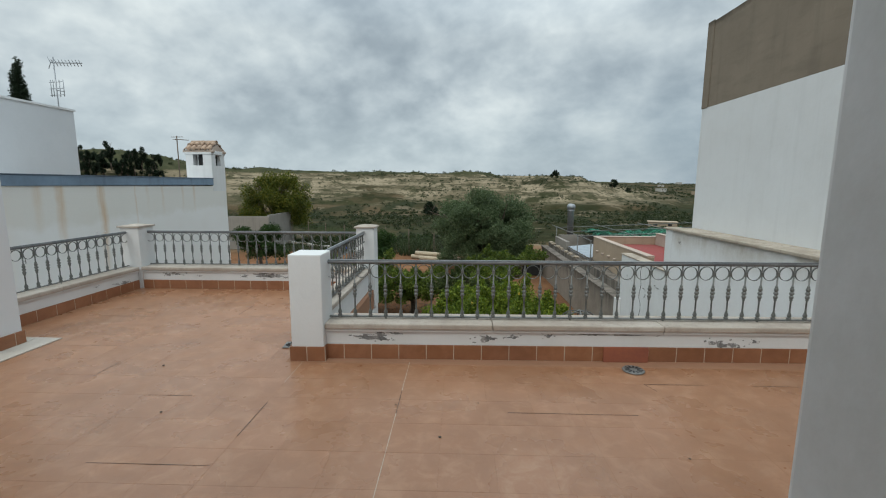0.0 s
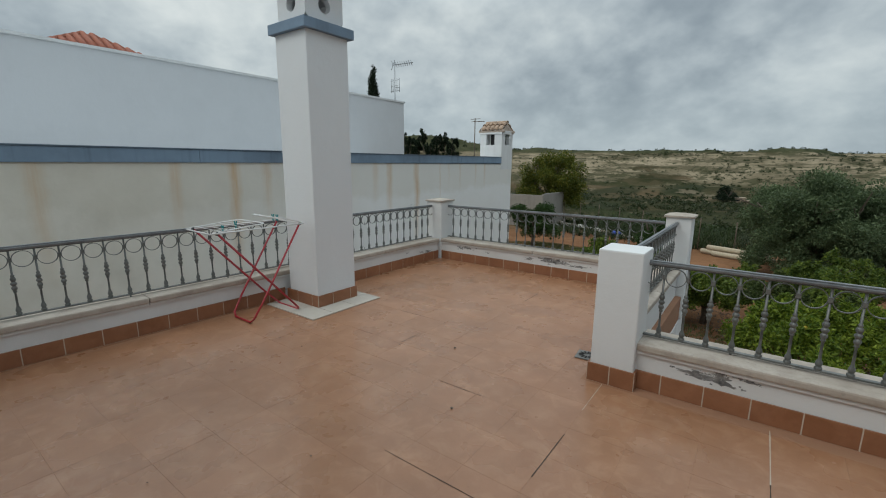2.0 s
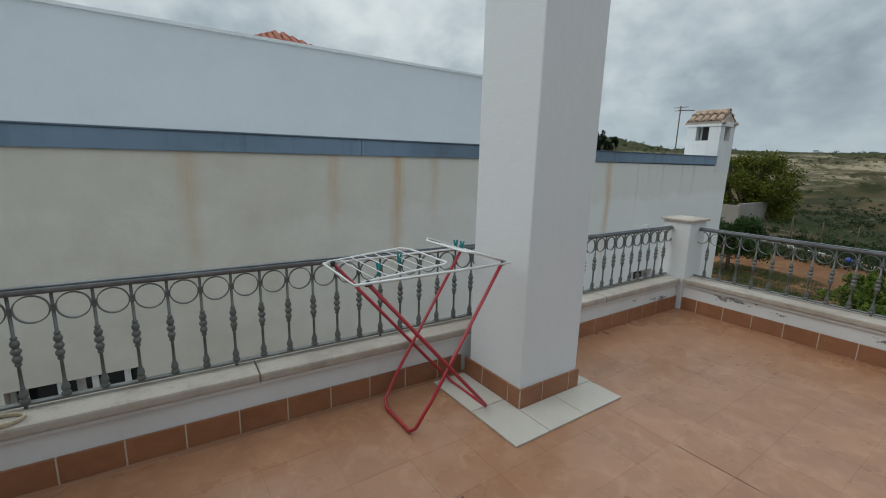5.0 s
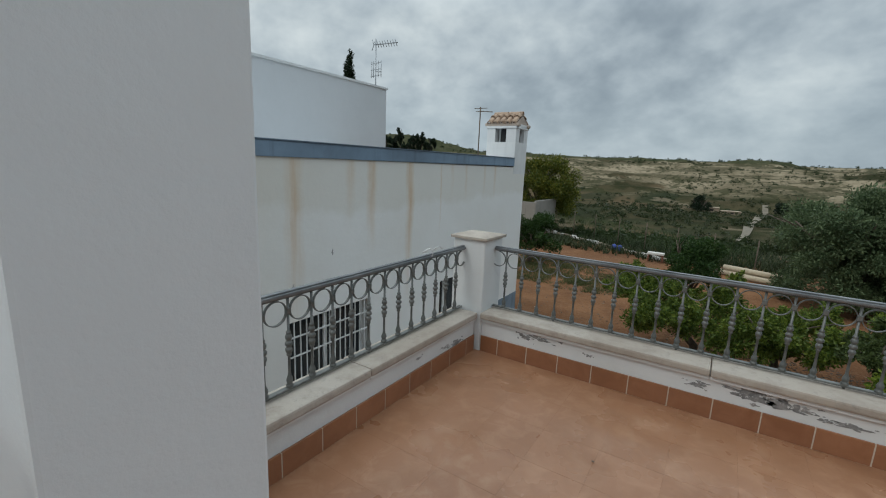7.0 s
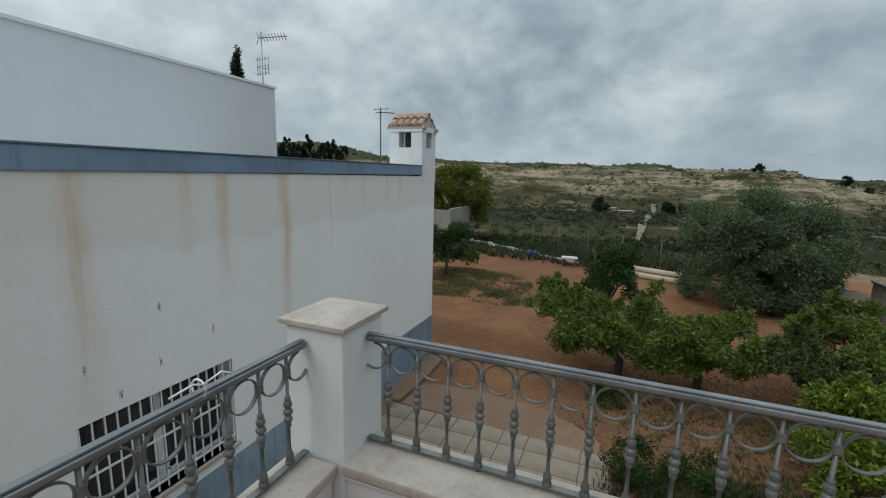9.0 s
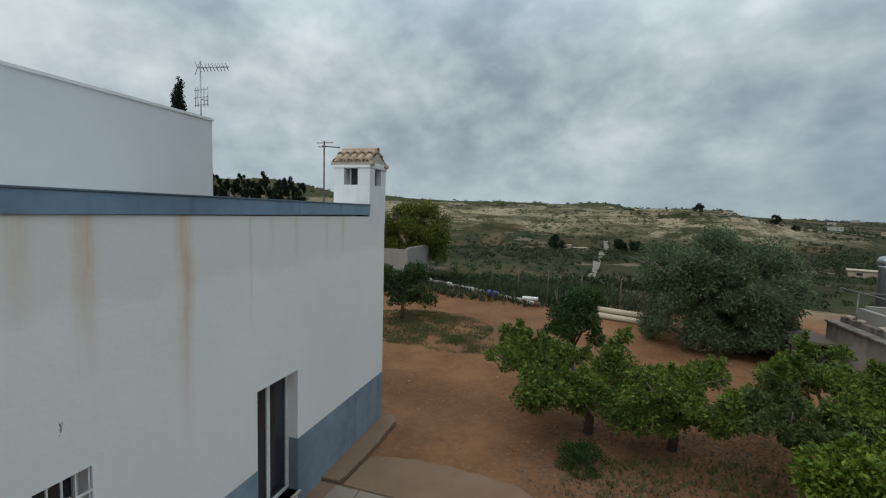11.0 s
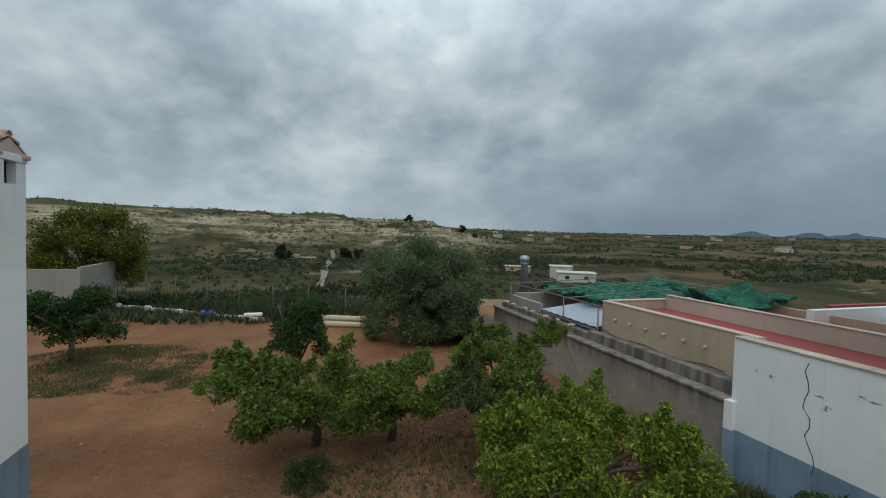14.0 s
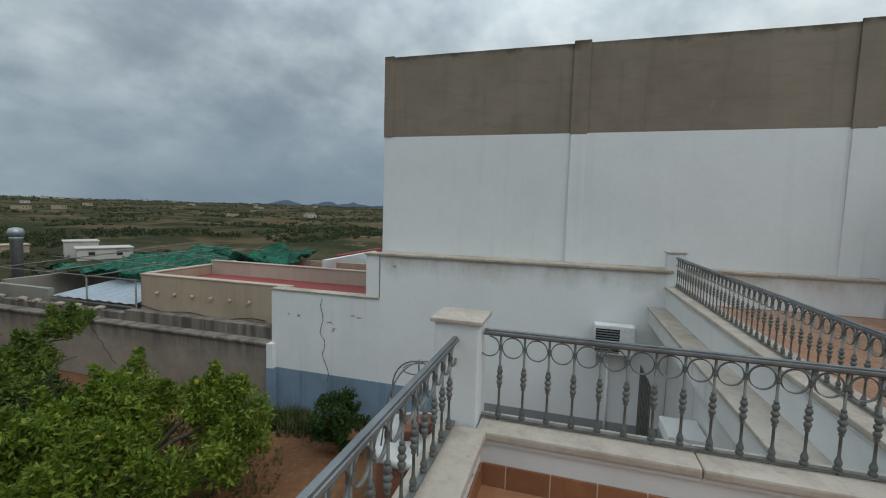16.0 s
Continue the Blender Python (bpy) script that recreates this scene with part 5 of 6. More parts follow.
structure("wall_east_garden", boxes((6.0, 10.05, GROUND, 6.25, 13.0, -0.42), (5.86, 12.88, GROUND, 6.22, 13.06, -1.78)), M_white_dirty, "white garden wall with a long crack")
structure("trim_east_garden_top", boxes((5.97, 10.05, -0.42, 6.28, 13.0, -0.385), bevel=0.008), M_ledge, "pale top of the garden wall", "trim")
structure("trim_east_base", boxes((5.994, 8.2, GROUND, 6.0, 12.88, -2.40), (5.854, 12.88, GROUND, 5.86, 13.06, -2.40), (5.86, 12.874, GROUND, 5.994, 12.88, -2.40)), M_blue, "blue-grey painted base of the garden wall", "trim")
structure("trim_yard_base", boxes((5.994, 3.98, GROUND, 6.0, 8.2, -2.50)), M_grey_base, "grey base of the yard wall", "trim")
post = thing("wall_post", "dirty white post at the end of the ledge", "post")
part("shaft", boxes((6.02, 10.09, -0.40, 6.32, 10.42, 0.60), bevel=0.01), M_white_dirty, post)
part("cap", boxes((5.98, 10.07, 0.60, 6.36, 10.46, 0.64), bevel=0.01), M_ledge, post)


def crack(name, pts, parent_label):
    bm = bmesh.new()
    tube(bm, pts, 0.008, 5)
    return single(name, bm, M_dark, parent_label, "crack", "", "structure")


random.seed(5)
crack("trim_crack", [(5.999, 11.55 + 0.05 * math.sin(i * 1.7) + random.uniform(-0.03, 0.03) - 0.03 * (i > 6) * (i - 6), -0.55 - 0.17 * i) for i in range(13)], "long wandering crack in the garden wall")
crack("trim_crack", [(5.949, 21.2 + 0.12 * math.sin(i * 2.1), -2.05 - 0.12 * i) for i in range(8)], "short crack in the cement wall")
crack("trim_crack", [(5.949, 19.2 - 0.10 * i + 0.06 * math.sin(i * 2.6), -2.0 - 0.11 * i) for i in range(10)], "short crack in the cement wall")

# cornice under the right-hand railing, seen from its outer side
structure("trim_yard_cornice", boxes((-0.29, 3.98, -0.42, 6.0, 4.36, -0.12), bevel=0.01), M_low_dirty, "ledge over the yard below the railing", "ledge")
structure("trim_yard_cornice_top", boxes((-0.29, 3.985, -0.12, 6.0, 4.40, -0.075), bevel=0.012), M_coping, "cream stone top of the ledge", "ledge")

ac = thing("air_conditioner", "white air conditioner unit on brackets on the yard wall", "air conditioner")
part("body", boxes((5.68, 4.62, -1.02, 5.96, 5.36, -0.45), bevel=0.02), M_white_metal, ac)
part("grille", boxes((5.668, 4.90, -0.98, 5.682, 5.33, -0.52), bevel=0.004), M_dark, ac)
for k in range(9):
    part("slat", boxes((5.660, 4.91, -0.965 + 0.05 * k, 5.668, 5.32, -0.945 + 0.05 * k)), M_galv, ac)
for y in (4.72, 5.25):
    part("bracket", boxes((5.64, y, -1.06, 6.0, y + 0.03, -1.02), (5.96, y, -1.35, 6.0, y + 0.03, -1.06)), M_galv, ac)
pipe = thing("drain_pipe", "thin white pipe down the yard wall", "pipe")
part("run", tube(bmesh.new(), [(5.97, 5.05, -1.02), (5.97, 5.05, -3.4)], 0.025, 8), M_white_metal, pipe)
gate = thing("metal_gate", "dark iron gate standing in the yard", "gate")
for k in range(9):
    part("bar", boxes((4.4 + 0.13 * k, 4.52, -3.45, 4.42 + 0.13 * k, 4.54, -1.08)), M_iron, gate)
part("rail", boxes((4.38, 4.505, -1.16, 5.48, 4.52, -1.12)), M_iron, gate)
part("rail", boxes((4.38, 4.505, -3.40, 5.48, 4.52, -3.36)), M_iron, gate)
boxy = thing("meter_box", "grey-white utility cupboard under the ledge", "cupboard")
part("body", boxes((3.2, 4.0, -3.5, 3.85, 4.5, -1.3), bevel=0.015), M_white_dirty, boxy)
part("door", boxes((3.25, 4.5, -3.3, 3.80, 4.515, -1.45), bevel=0.004), M_galv, boxy)

# ---- cement boundary wall and the buildings behind it ----
structure("wall_boundary", boxes((5.95, 13.0, GROUND, 6.22, 25.0, -1.86)), M_cement_wall, "old grey-brown cement garden wall with dark runs")
structure("trim_boundary_top", boxes((5.89, 13.0, -1.86, 6.26, 19.0, -1.79), (5.89, 19.01, -1.86, 6.26, 25.05, -1.78), bevel=0.02), M_cement_wall, "rough weathered wall top", "trim")
structure("wall_boundary_upper", boxes((6.34, 13.06, GROUND, 6.6, 18.4, -1.52), (6.34, 18.4, GROUND, 6.6, 25.0, -1.62), (6.6, 13.06, -1.72, 6.8, 18.3, -1.56)), M_cement_wall, "second cement wall a step behind")
random.seed(9)
for i in range(7):
    y = 19.5 + 0.85 * i + random.uniform(-0.2, 0.2)
    bm = bmesh.new()
    bmesh.ops.create_icosphere(bm, subdivisions=1, radius=0.13 + 0.08 * random.random())
    for v in bm.verts:
        v.co = Vector((v.co.x, v.co.y * 1.4, v.co.z * 0.55)) * random.uniform(0.8, 1.15) + Vector((6.42, y, -1.58))
    single("loose_stone", bm, M_cement, "rough loose stone lying on the wall", "stone", "stones on the wall")

BX = 6.8
annex = thing("annex", "beige flat-roofed annex with a red roof deck", "building")
for b in ((BX, 13.0, GROUND, BX + 0.18, 18.12, -0.52), (BX, 18.12, GROUND, 12.4, 18.3, -0.50), (12.22, 10.6, GROUND, 12.4, 18.12, -0.5)):
    part("wall", boxes(b), M_beige, annex)
part("roof_deck", boxes((BX + 0.18, 10.3, GROUND, 12.22, 18.12, -0.80)), M_red_roof, annex, "dull red painted roof deck")
part("inner_parapet", boxes((9.3, 10.3, -0.86, 9.45, 18.1, -0.34)), M_pink, annex)
part("coping", boxes((BX - 0.02, 13.06, -0.52, BX + 0.22, 18.32, -0.48), (BX + 0.22, 18.1, -0.5, 12.4, 18.32, -0.465), (9.27, 10.3, -0.34, 9.48, 18.1, -0.31), bevel=0.01), M_pink, annex)
for k in range(6):
    y = 14.35 + 0.66 * k
    part("spout", tube(bmesh.new(), [(BX + 0.02, y, -1.02), (BX - 0.09, y, -1.04)], 0.045, 8), M_pink, annex)
cable = thing("cable", "sagging black cable along the foot of the annex wall", "cable")
part("run", tube(bmesh.new(), [(BX - 0.03, 13.8 + 0.3 * i, -1.50 + 0.05 * math.sin(i * 0.9) - 0.06 * math.sin(i * 0.23)) for i in range(16)], 0.012, 6), M_black, cable)
wh = thing("white_block", "low white roof house with a red top band", "building")
part("wall", boxes((14.6, 11.0, GROUND, 17.5, 14.6, -0.75), (11.5, 14.8, GROUND, 16, 15.0, -0.34)), M_white, wh)
part("red_band", boxes((13.9, 15.7, GROUND, 18.5, 15.9, -0.42)), M_red_roof, wh)

# pale corrugated sheets and the pergola with its green net
sheet = thing("corrugated_roof", "pale corrugated sheet roof sloping to the wall", "roof")
bm = bmesh.new()
nx, ny = 5, 64
grid = [[bm.verts.new((6.7 + 0.55 * i, 18.5 + 3.5 * j / ny, -1.44 + 0.06 * i + 0.016 * math.sin(j * 6.2832 / 8))) for j in range(ny + 1)] for i in range(nx + 1)]
for i in range(nx):
    for j in range(ny):
        bm.faces.new((grid[i][j], grid[i + 1][j], grid[i + 1][j + 1], grid[i][j + 1])).smooth = True
part("sheet", bm, M_sheet, sheet)
for k in range(5):
    part("batten", boxes((6.68 + 0.6 * k, 18.5, -1.55 + 0.065 * k, 6.72 + 0.6 * k, 22.0, -1.51 + 0.065 * k)), M_galv, sheet)
part("wall", boxes((6.62, 22.05, GROUND, 6.8, 24.6, -1.22), (6.8, 24.4, GROUND, 13, 24.6, -1.12), (9.6, 18.4, GROUND, 9.75, 22.0, -1.2)), M_block, sheet)
perg = thing("pergola", "pergola of thin iron pipes", "pergola")
for y in (18.45, 20.5, 22.6, 24.9):
    part("beam", tube(bmesh.new(), [(6.7, y, -0.75), (15.5, y + 0.4, -0.42)], 0.022, 8), M_iron, perg)
for x in (6.75, 9.2, 11.8, 14.5):
    part("purlin", tube(bmesh.new(), [(x, 18.3, -0.70 + 0.03 * (x - 6.7)), (x, 26.0, -0.70 + 0.03 * (x - 6.7))], 0.02, 8), M_iron, perg)
for x, y in ((6.75, 18.45), (6.75, 20.5), (6.75, 24.9), (11.8, 18.6), (14.5, 18.7), (14.5, 24.9)):
    part("post", tube(bmesh.new(), [(x, y, GROUND), (x, y, -0.7)], 0.026, 8), M_iron, perg)


def net(name, x0, y0, x1, y1, z, sag, seed, label):
    bm = bmesh.new()
    nx, ny = 44, 44
    rows = []
    for i in range(nx + 1):
        row = []
        for j in range(ny + 1):
            u, v = i / nx, j / ny
            x, y = x0 + (x1 - x0) * u, y0 + (y1 - y0) * v
            h = z + 0.03 * (x - x0) - sag * abs(math.sin(math.pi * 3 * u)) * (0.4 + 0.6 * abs(math.sin(math.pi * 3 * v))) * 0.5 + 0.30 * fbm(x + seed, y * 0.6, 1.0) + 0.12 * fbm(x, y + seed, 2.4)
            rag = max(0.0, abs(u - 0.5) * 2 - 0.6, abs(v - 0.5) * 2 - 0.6) * 2.5
            row.append(bm.verts.new((x + 0.1 * fbm(x, y, 0.8) + rag * 0.7 * fbm(seed, y, 1.1), y + 0.16 * fbm(y + seed, x, 0.9) + rag * 0.7 * fbm(x, seed, 1.1), h)))
        rows.append(row)
    for i in range(nx):
        for j in range(ny):
            bm.faces.new((rows[i][j], rows[i + 1][j], rows[i + 1][j + 1], rows[i][j + 1]))
    ob = single(name, bm, M_net, label, "shade net")
    sd = ob.modifiers.new("thick", "SOLIDIFY")
    sd.thickness = 0.008
    return ob


net("shade_net", 8.3, 20.4, 16.0, 25.8, -0.93, 0.55, 3.0, "crumpled green shade net over the pergola")
net("shade_net", 10.2, 15.9, 12.9, 18.3, -0.22, 0.65, 11.0, "bunched green shade net on the far roof")
flue = thing("metal_flue", "fat galvanised flue pipe with a cowl", "flue")
part("pipe", lathe(bmesh.new(), [(0.18, -2.0), (0.18, 0.18), (0.20, 0.2), (0.20, 0.26), (0.18, 0.28)], 18, (7.6, 25.2, 0)), M_galv, flue)
part("cowl", lathe(bmesh.new(), [(0.16, 0.28), (0.23, 0.33), (0.25, 0.46), (0.19, 0.58), (0.05, 0.62)], 18, (7.6, 25.2, 0)), M_galv, flue)
shed = thing("lean_to", "small dark lean-to shed against the wall", "shed")
part("wall", boxes((4.6, 25.2, GROUND, 4.7, 27.0, -2.6), (4.7, 26.9, GROUND, 5.95, 27.0, -2.5)), M_wood, shed)
part("roof", boxes((4.4, 25.0, -2.6, 6.0, 27.1, -2.5), bevel=0.01), M_wood, shed)
shed.matrix_basis = Matrix.Translation((0.0, -1.0, 0.05))
# solid black filling; the shade inside the shed is its colour
part("opening_shade", boxes((4.72, 25.3, GROUND, 5.9, 26.85, -2.65)), M_dark, shed)

# ---- garden hard surfaces ----
pv = tagged(new("pavement"), "worn concrete paving slabs in the yard", "pavement", kind="structure")
part("bed", boxes((-7.49, 6.72, GROUND - 0.05, -2.6, 12.9, GROUND + 0.045), (-2.6, 6.72, GROUND - 0.05, 5.99, 9.0, GROUND + 0.045)), M_apron, pv)
SLAB = mesh_of("slab", boxes((-0.243, -0.243, 0.0, 0.243, 0.243, 0.03), bevel=0.004), M_concrete)
for i in range(9):
    for j in range(7):
        placed("slab", SLAB, pv, Matrix.Translation((-6.9 + 0.5 * i, 12.6 - 0.5 * j, GROUND + 0.035)) @ Matrix.Rotation(0.004 * ((i * 7 + j * 3) % 5 - 2), 4, "Z"))


def broken_slab(outline, z0, z1, jag, seed, step=0.11):
    """A concrete sheet whose outline has crumbled: jag is the bite, None on a side that butts a wall."""
    rng = random.Random(seed)
    ring = []
    for (x, y, rough), (x2, y2, _) in zip(outline, outline[1:] + outline[:1]):
        n = max(1, int(math.hypot(x2 - x, y2 - y) / step)) if rough else 1
        for i in range(n):
            u = i / n
            b = jag * rng.uniform(-1, 1) * (1.0 if rng.random() < 0.8 else 1.9) if rough and i else 0.0
            ring.append((x + (x2 - x) * u + b * 0.7, y + (y2 - y) * u + b))
    bm = bmesh.new()
    lo = [bm.verts.new((x, y, z0)) for x, y in ring]
    mid = [bm.verts.new((x, y, z1 - 0.018)) for x, y in ring]
    cx, cy = sum(x for x, y in ring) / len(ring), sum(y for x, y in ring) / len(ring)
    hi = []
    for x, y in ring:
        d = math.hypot(x - cx, y - cy)
        q = 0.02 * rng.uniform(0.5, 1.6) / d
        hi.append(bm.verts.new((x + (cx - x) * q, y + (cy - y) * q, z1)))
    bm.faces.new(hi)
    for a in range(len(ring)):
        b = (a + 1) % len(ring)
        bm.faces.new((lo[a], lo[b], mid[b], mid[a]))
        bm.faces.new((mid[a], mid[b], hi[b], hi[a]))
    bmesh.ops.recalc_face_normals(bm, faces=bm.faces)
    return bm


structure("pavement_apron", broken_slab([(-7.04, 12.9, False), (-2.7, 12.75, True), (-2.95, 13.35, True), (-3.75, 13.85, True), (-4.45, 14.04, True), (-5.2, 14.14, True), (-5.9, 14.15, True), (-6.6, 14.05, True), (-6.96, 13.92, True)], GROUND - 0.03, GROUND + 0.07, 0.022, 71), M_apron, "earth-stained concrete apron with a broken edge", "pavement")
structure("pavement_wall_strip", broken_slab([(-7.49, 12.92, False), (-7.10, 12.92, True), (-7.04, 13.9, True), (-7.02, 14.6, True), (-7.05, 15.5, True), (-7.30, 15.78, True), (-7.49, 15.62, False)], GROUND - 0.03, GROUND + 0.11, 0.030, 72, 0.09), M_apron, "cracked concrete strip along the foot of the wall", "pavement")
# well with an iron arch
WL = (3.40, 8.15)
well = thing("garden_well", "white garden well with a clay ring and iron arches", "well", "", (WL[0], WL[1], GROUND))
part("wall", lathe(bmesh.new(), [(0.66, 0.0), (0.66, 1.25), (0.62, 1.3), (0.45, 1.3), (0.45, 0.3), (0.1, 0.3)], 24), M_clay_pot, well)
part("rim", lathe(bmesh.new(), [(0.60, 1.30), (0.80, 1.33), (0.84, 1.39), (0.84, 1.44), (0.81, 1.475), (0.05, 1.475), (0.05, 1.4)], 28), M_rim, well, "mottled grey-white rim")
for px, py, pr, ph in ((0.12, -0.10, 0.17, 0.24), (-0.18, 0.12, 0.13, 0.20), (0.20, 0.22, 0.11, 0.16)):
    pot = thing("flower_pot", "small reddish clay flower pot standing on the well", "flower pot", "pots on the well", (WL[0] + px, WL[1] + py, GROUND + 1.475))
    part("body", lathe(bmesh.new(), [(pr * 0.62, 0.0), (pr * 0.92, ph * 0.8), (pr, ph * 0.82), (pr, ph), (pr * 0.88, ph), (pr * 0.80, ph * 0.55), (0.01, ph * 0.55)], 18), M_clay_pot, pot)
for a in (20, 80, 140):
    arch = part("arch", hoop(bmesh.new(), (0, 0, 2.20), 0.50, 0.013, "y", 30, 8, 0, 180), M_iron, well)
    arch.matrix_basis = Matrix.Rotation(radians(a), 4, "Z")
    for s in (-1, 1):
        leg = part("upright", tube(bmesh.new(), [(s * 0.66, 0, 1.46), (s * 0.60, 0, 1.9), (s * 0.50, 0, 2.22)], 0.013, 8), M_iron, well)
        leg.matrix_basis = Matrix.Rotation(radians(a), 4, "Z")
bm = bmesh.new()
tube(bm, [(0.26 * math.cos(k * 0.42), 0.26 * math.sin(k * 0.42), 2.58) for k in range(16)], 0.010, 6)
part("crown_ring", bm, M_iron, well)
part("pulley", lathe(bmesh.new(), [(0.02, 2.12), (0.06, 2.16), (0.06, 2.36), (0.02, 2.42)], 10), M_iron, well)
part("hanger", tube(bmesh.new(), [(0, 0, 2.40), (0, 0, 2.69)], 0.012, 6), M_iron, well)

# ---- trees ----


def leaf_cloud(name, centres, count, size, mat, seed, flat=0.8):
    """Many small folded leaves set round clumps; centres are rows of (x, y, z, radius)."""
    rng = np.random.default_rng(seed)
    c = np.array(centres)
    w = c[:, 3] ** 2
    pick = rng.choice(len(c), count, p=w / w.sum())
    d = rng.normal(size=(count, 3))
    d /= np.linalg.norm(d, axis=1)[:, None]
    rad = c[pick, 3] * (0.25 + 1.0 * rng.random(count) ** 0.7)
    p = c[pick, :3] + d * rad[:, None] * [1, 1, flat]
    a = d + rng.normal(size=(count, 3)) * 0.8
    a /= np.linalg.norm(a, axis=1)[:, None]
    b = np.cross(a, rng.normal(size=(count, 3)))
    b /= np.linalg.norm(b, axis=1)[:, None]
    s = size * (0.6 + 0.8 * rng.random(count))[:, None]
    n = np.cross(a, b)
    tip, base = p + a * s, p - a * s * 0.6
    l, r = p + b * s * 0.38 + n * s * 0.12, p - b * s * 0.38 + n * s * 0.12
    verts = np.stack([base, l, tip, r], 1).reshape(-1, 3)
    faces = []
    for i in range(count):
        k = 4 * i
        faces.append((k, k + 1, k + 2))
        faces.append((k, k + 2, k + 3))
    me = bpy.data.meshes.new(name)
    me.from_pydata(verts.tolist(), [], faces)
    me.materials.append(mat)
    me.update()
    return me


def tree(label, x, y, h, spread, crown_z, crown_h, leaves, size, mat, seed, trunk_r=0.09, clumps=26, fork=0.35, name="citrus_tree", group="", lean=(0, 0), fruit=0, z=GROUND, flat=0.8, lobed=False):
    rng = random.Random(seed)
    t = thing(name, label, "tree", group, (x, y, z - 0.03))
    bm = bmesh.new()
    fz = h * fork
    tube(bm, [(0, 0, 0), (0.04, 0.02, fz * 0.5), (lean[0] * 0.4, lean[1] * 0.4, fz)], trunk_r * 1.25, 9, trunk_r)
    centres = []
    tips = []
    for k in range(7):
        a = 6.2832 * k / 7 + rng.uniform(-0.3, 0.3)
        rr = spread * rng.uniform(0.45, 0.75)
        ez = crown_z + crown_h * rng.uniform(-0.15, 0.45)
        e = Vector((lean[0] + rr * math.cos(a), lean[1] + rr * math.sin(a), ez))
        m = Vector((lean[0] * 0.6 + rr * 0.45 * math.cos(a + 0.25), lean[1] * 0.6 + rr * 0.45 * math.sin(a + 0.25), fz + (ez - fz) * 0.45))
        tube(bm, [(lean[0] * 0.4, lean[1] * 0.4, fz * 0.93), m, e], trunk_r * 0.62, 7, trunk_r * 0.2)
        tips.append((m, e))
        for q in range(2):
            e2 = e + Vector((rng.uniform(-1, 1), rng.uniform(-1, 1), rng.uniform(-0.4, 0.7))) * spread * 0.3
            tube(bm, [m + (e - m) * 0.4, (m + e) / 2 + (e2 - m) * 0.3, e2], trunk_r * 0.3, 5, trunk_r * 0.1)
    part("trunk", bm, M_bark, t)
    if lobed:
        # leaf masses sit at the ends of the branches, with young shoots standing up from them
        heads = [e for m, e in tips] + [Vector((lean[0] + rng.uniform(-0.35, 0.35) * spread, lean[1] + rng.uniform(-0.35, 0.35) * spread, crown_z + crown_h * rng.uniform(0.1, 0.34))) for _ in range(4)]
        for e in heads:
            for _ in range(max(3, clumps // 9)):
                o = Vector((rng.gauss(0, 0.15), rng.gauss(0, 0.15), rng.gauss(0, 0.085))) * spread
                centres.append((e.x + o.x, e.y + o.y, max(0.45, e.z + o.z), spread * rng.uniform(0.08, 0.19)))
        for _ in range(clumps):
            c = rng.choice(centres[:clumps])
            d = Vector((rng.uniform(-0.5, 0.5), rng.uniform(-0.5, 0.5), 1.0)).normalized() * c[3]
            for q in (0.95, 1.25, 1.55):
                centres.append((c[0] + d.x * q, c[1] + d.y * q, c[2] + d.z * q, c[3] * (0.62 - 0.27 * q)))
    for k in range(0 if lobed else clumps):
        a = 6.2832 * rng.random()
        rr = spread * math.sqrt(rng.random()) * 0.84
        u = rng.uniform(-1, 1)
        zz = crown_z + crown_h * 0.5 * u
        rr *= math.sqrt(max(0.12, 1 - 0.75 * u * u)) if u > 0 else 1.0
        centres.append((lean[0] + rr * math.cos(a), lean[1] + rr * math.sin(a), zz, spread * rng.uniform(0.13, 0.34) * (26 / max(26, clumps)) ** 0.28))
    part("crown", leaf_cloud("crown", centres, leaves, size, mat, seed, flat), None, t)
    if fruit:
        for k in range(fruit):
            c = rng.choice(centres)
            bm = bmesh.new()
            bmesh.ops.create_icosphere(bm, subdivisions=1, radius=0.042)
            for v in bm.verts:
                v.co = Vector((v.co.x, v.co.y, v.co.z * 1.25)) + Vector((c[0], c[1] - c[3] * 0.9, c[2] - c[3] * 0.3))
            part("fruit", bm, M_fruit, t, "small yellow lemon")
    return t


LG = "lemon trees of the garden"
tree("lemon tree with bright green leaves over red earth", -2.55, 16.7, 2.65, 1.95, 1.42, 1.5, 23000, 0.060, M_leaf_lemon, 11, 0.10, 40, 0.30, group=LG, lean=(-0.8, 0), lobed=True)
tree("lemon tree with bright green leaves in the row", -0.75, 16.5, 2.2, 1.85, 1.08, 1.3, 25000, 0.060, M_leaf_lemon, 12, 0.09, 36, 0.3, group=LG, lobed=True)
tree("sparse grey-green citrus tree with bare twigs", 1.35, 15.3, 2.1, 1.5, 1.20, 1.3, 16000, 0.056, M_leaf_grey, 13, 0.09, 34, 0.3, group=LG, lobed=True)
tree("lemon tree with bright green leaves by the wall", 2.55, 17.2, 2.5, 1.75, 1.55, 1.5, 21000, 0.060, M_leaf_lemon, 17, 0.09, 36, 0.3, group=LG, lobed=True)
tree("lemon tree with light yellow-green young leaves", 2.35, 12.85, 2.3, 2.4, 1.05, 1.15, 42000, 0.060, M_leaf_lime, 14, 0.10, 52, 0.3, group=LG, fruit=2, lobed=True)
tree("dark dense citrus tree behind the lemons", -3.0, 20.6, 2.9, 1.15, 2.05, 1.7, 12000, 0.060, M_leaf_dark, 15, 0.08, 24, 0.3, group=LG)
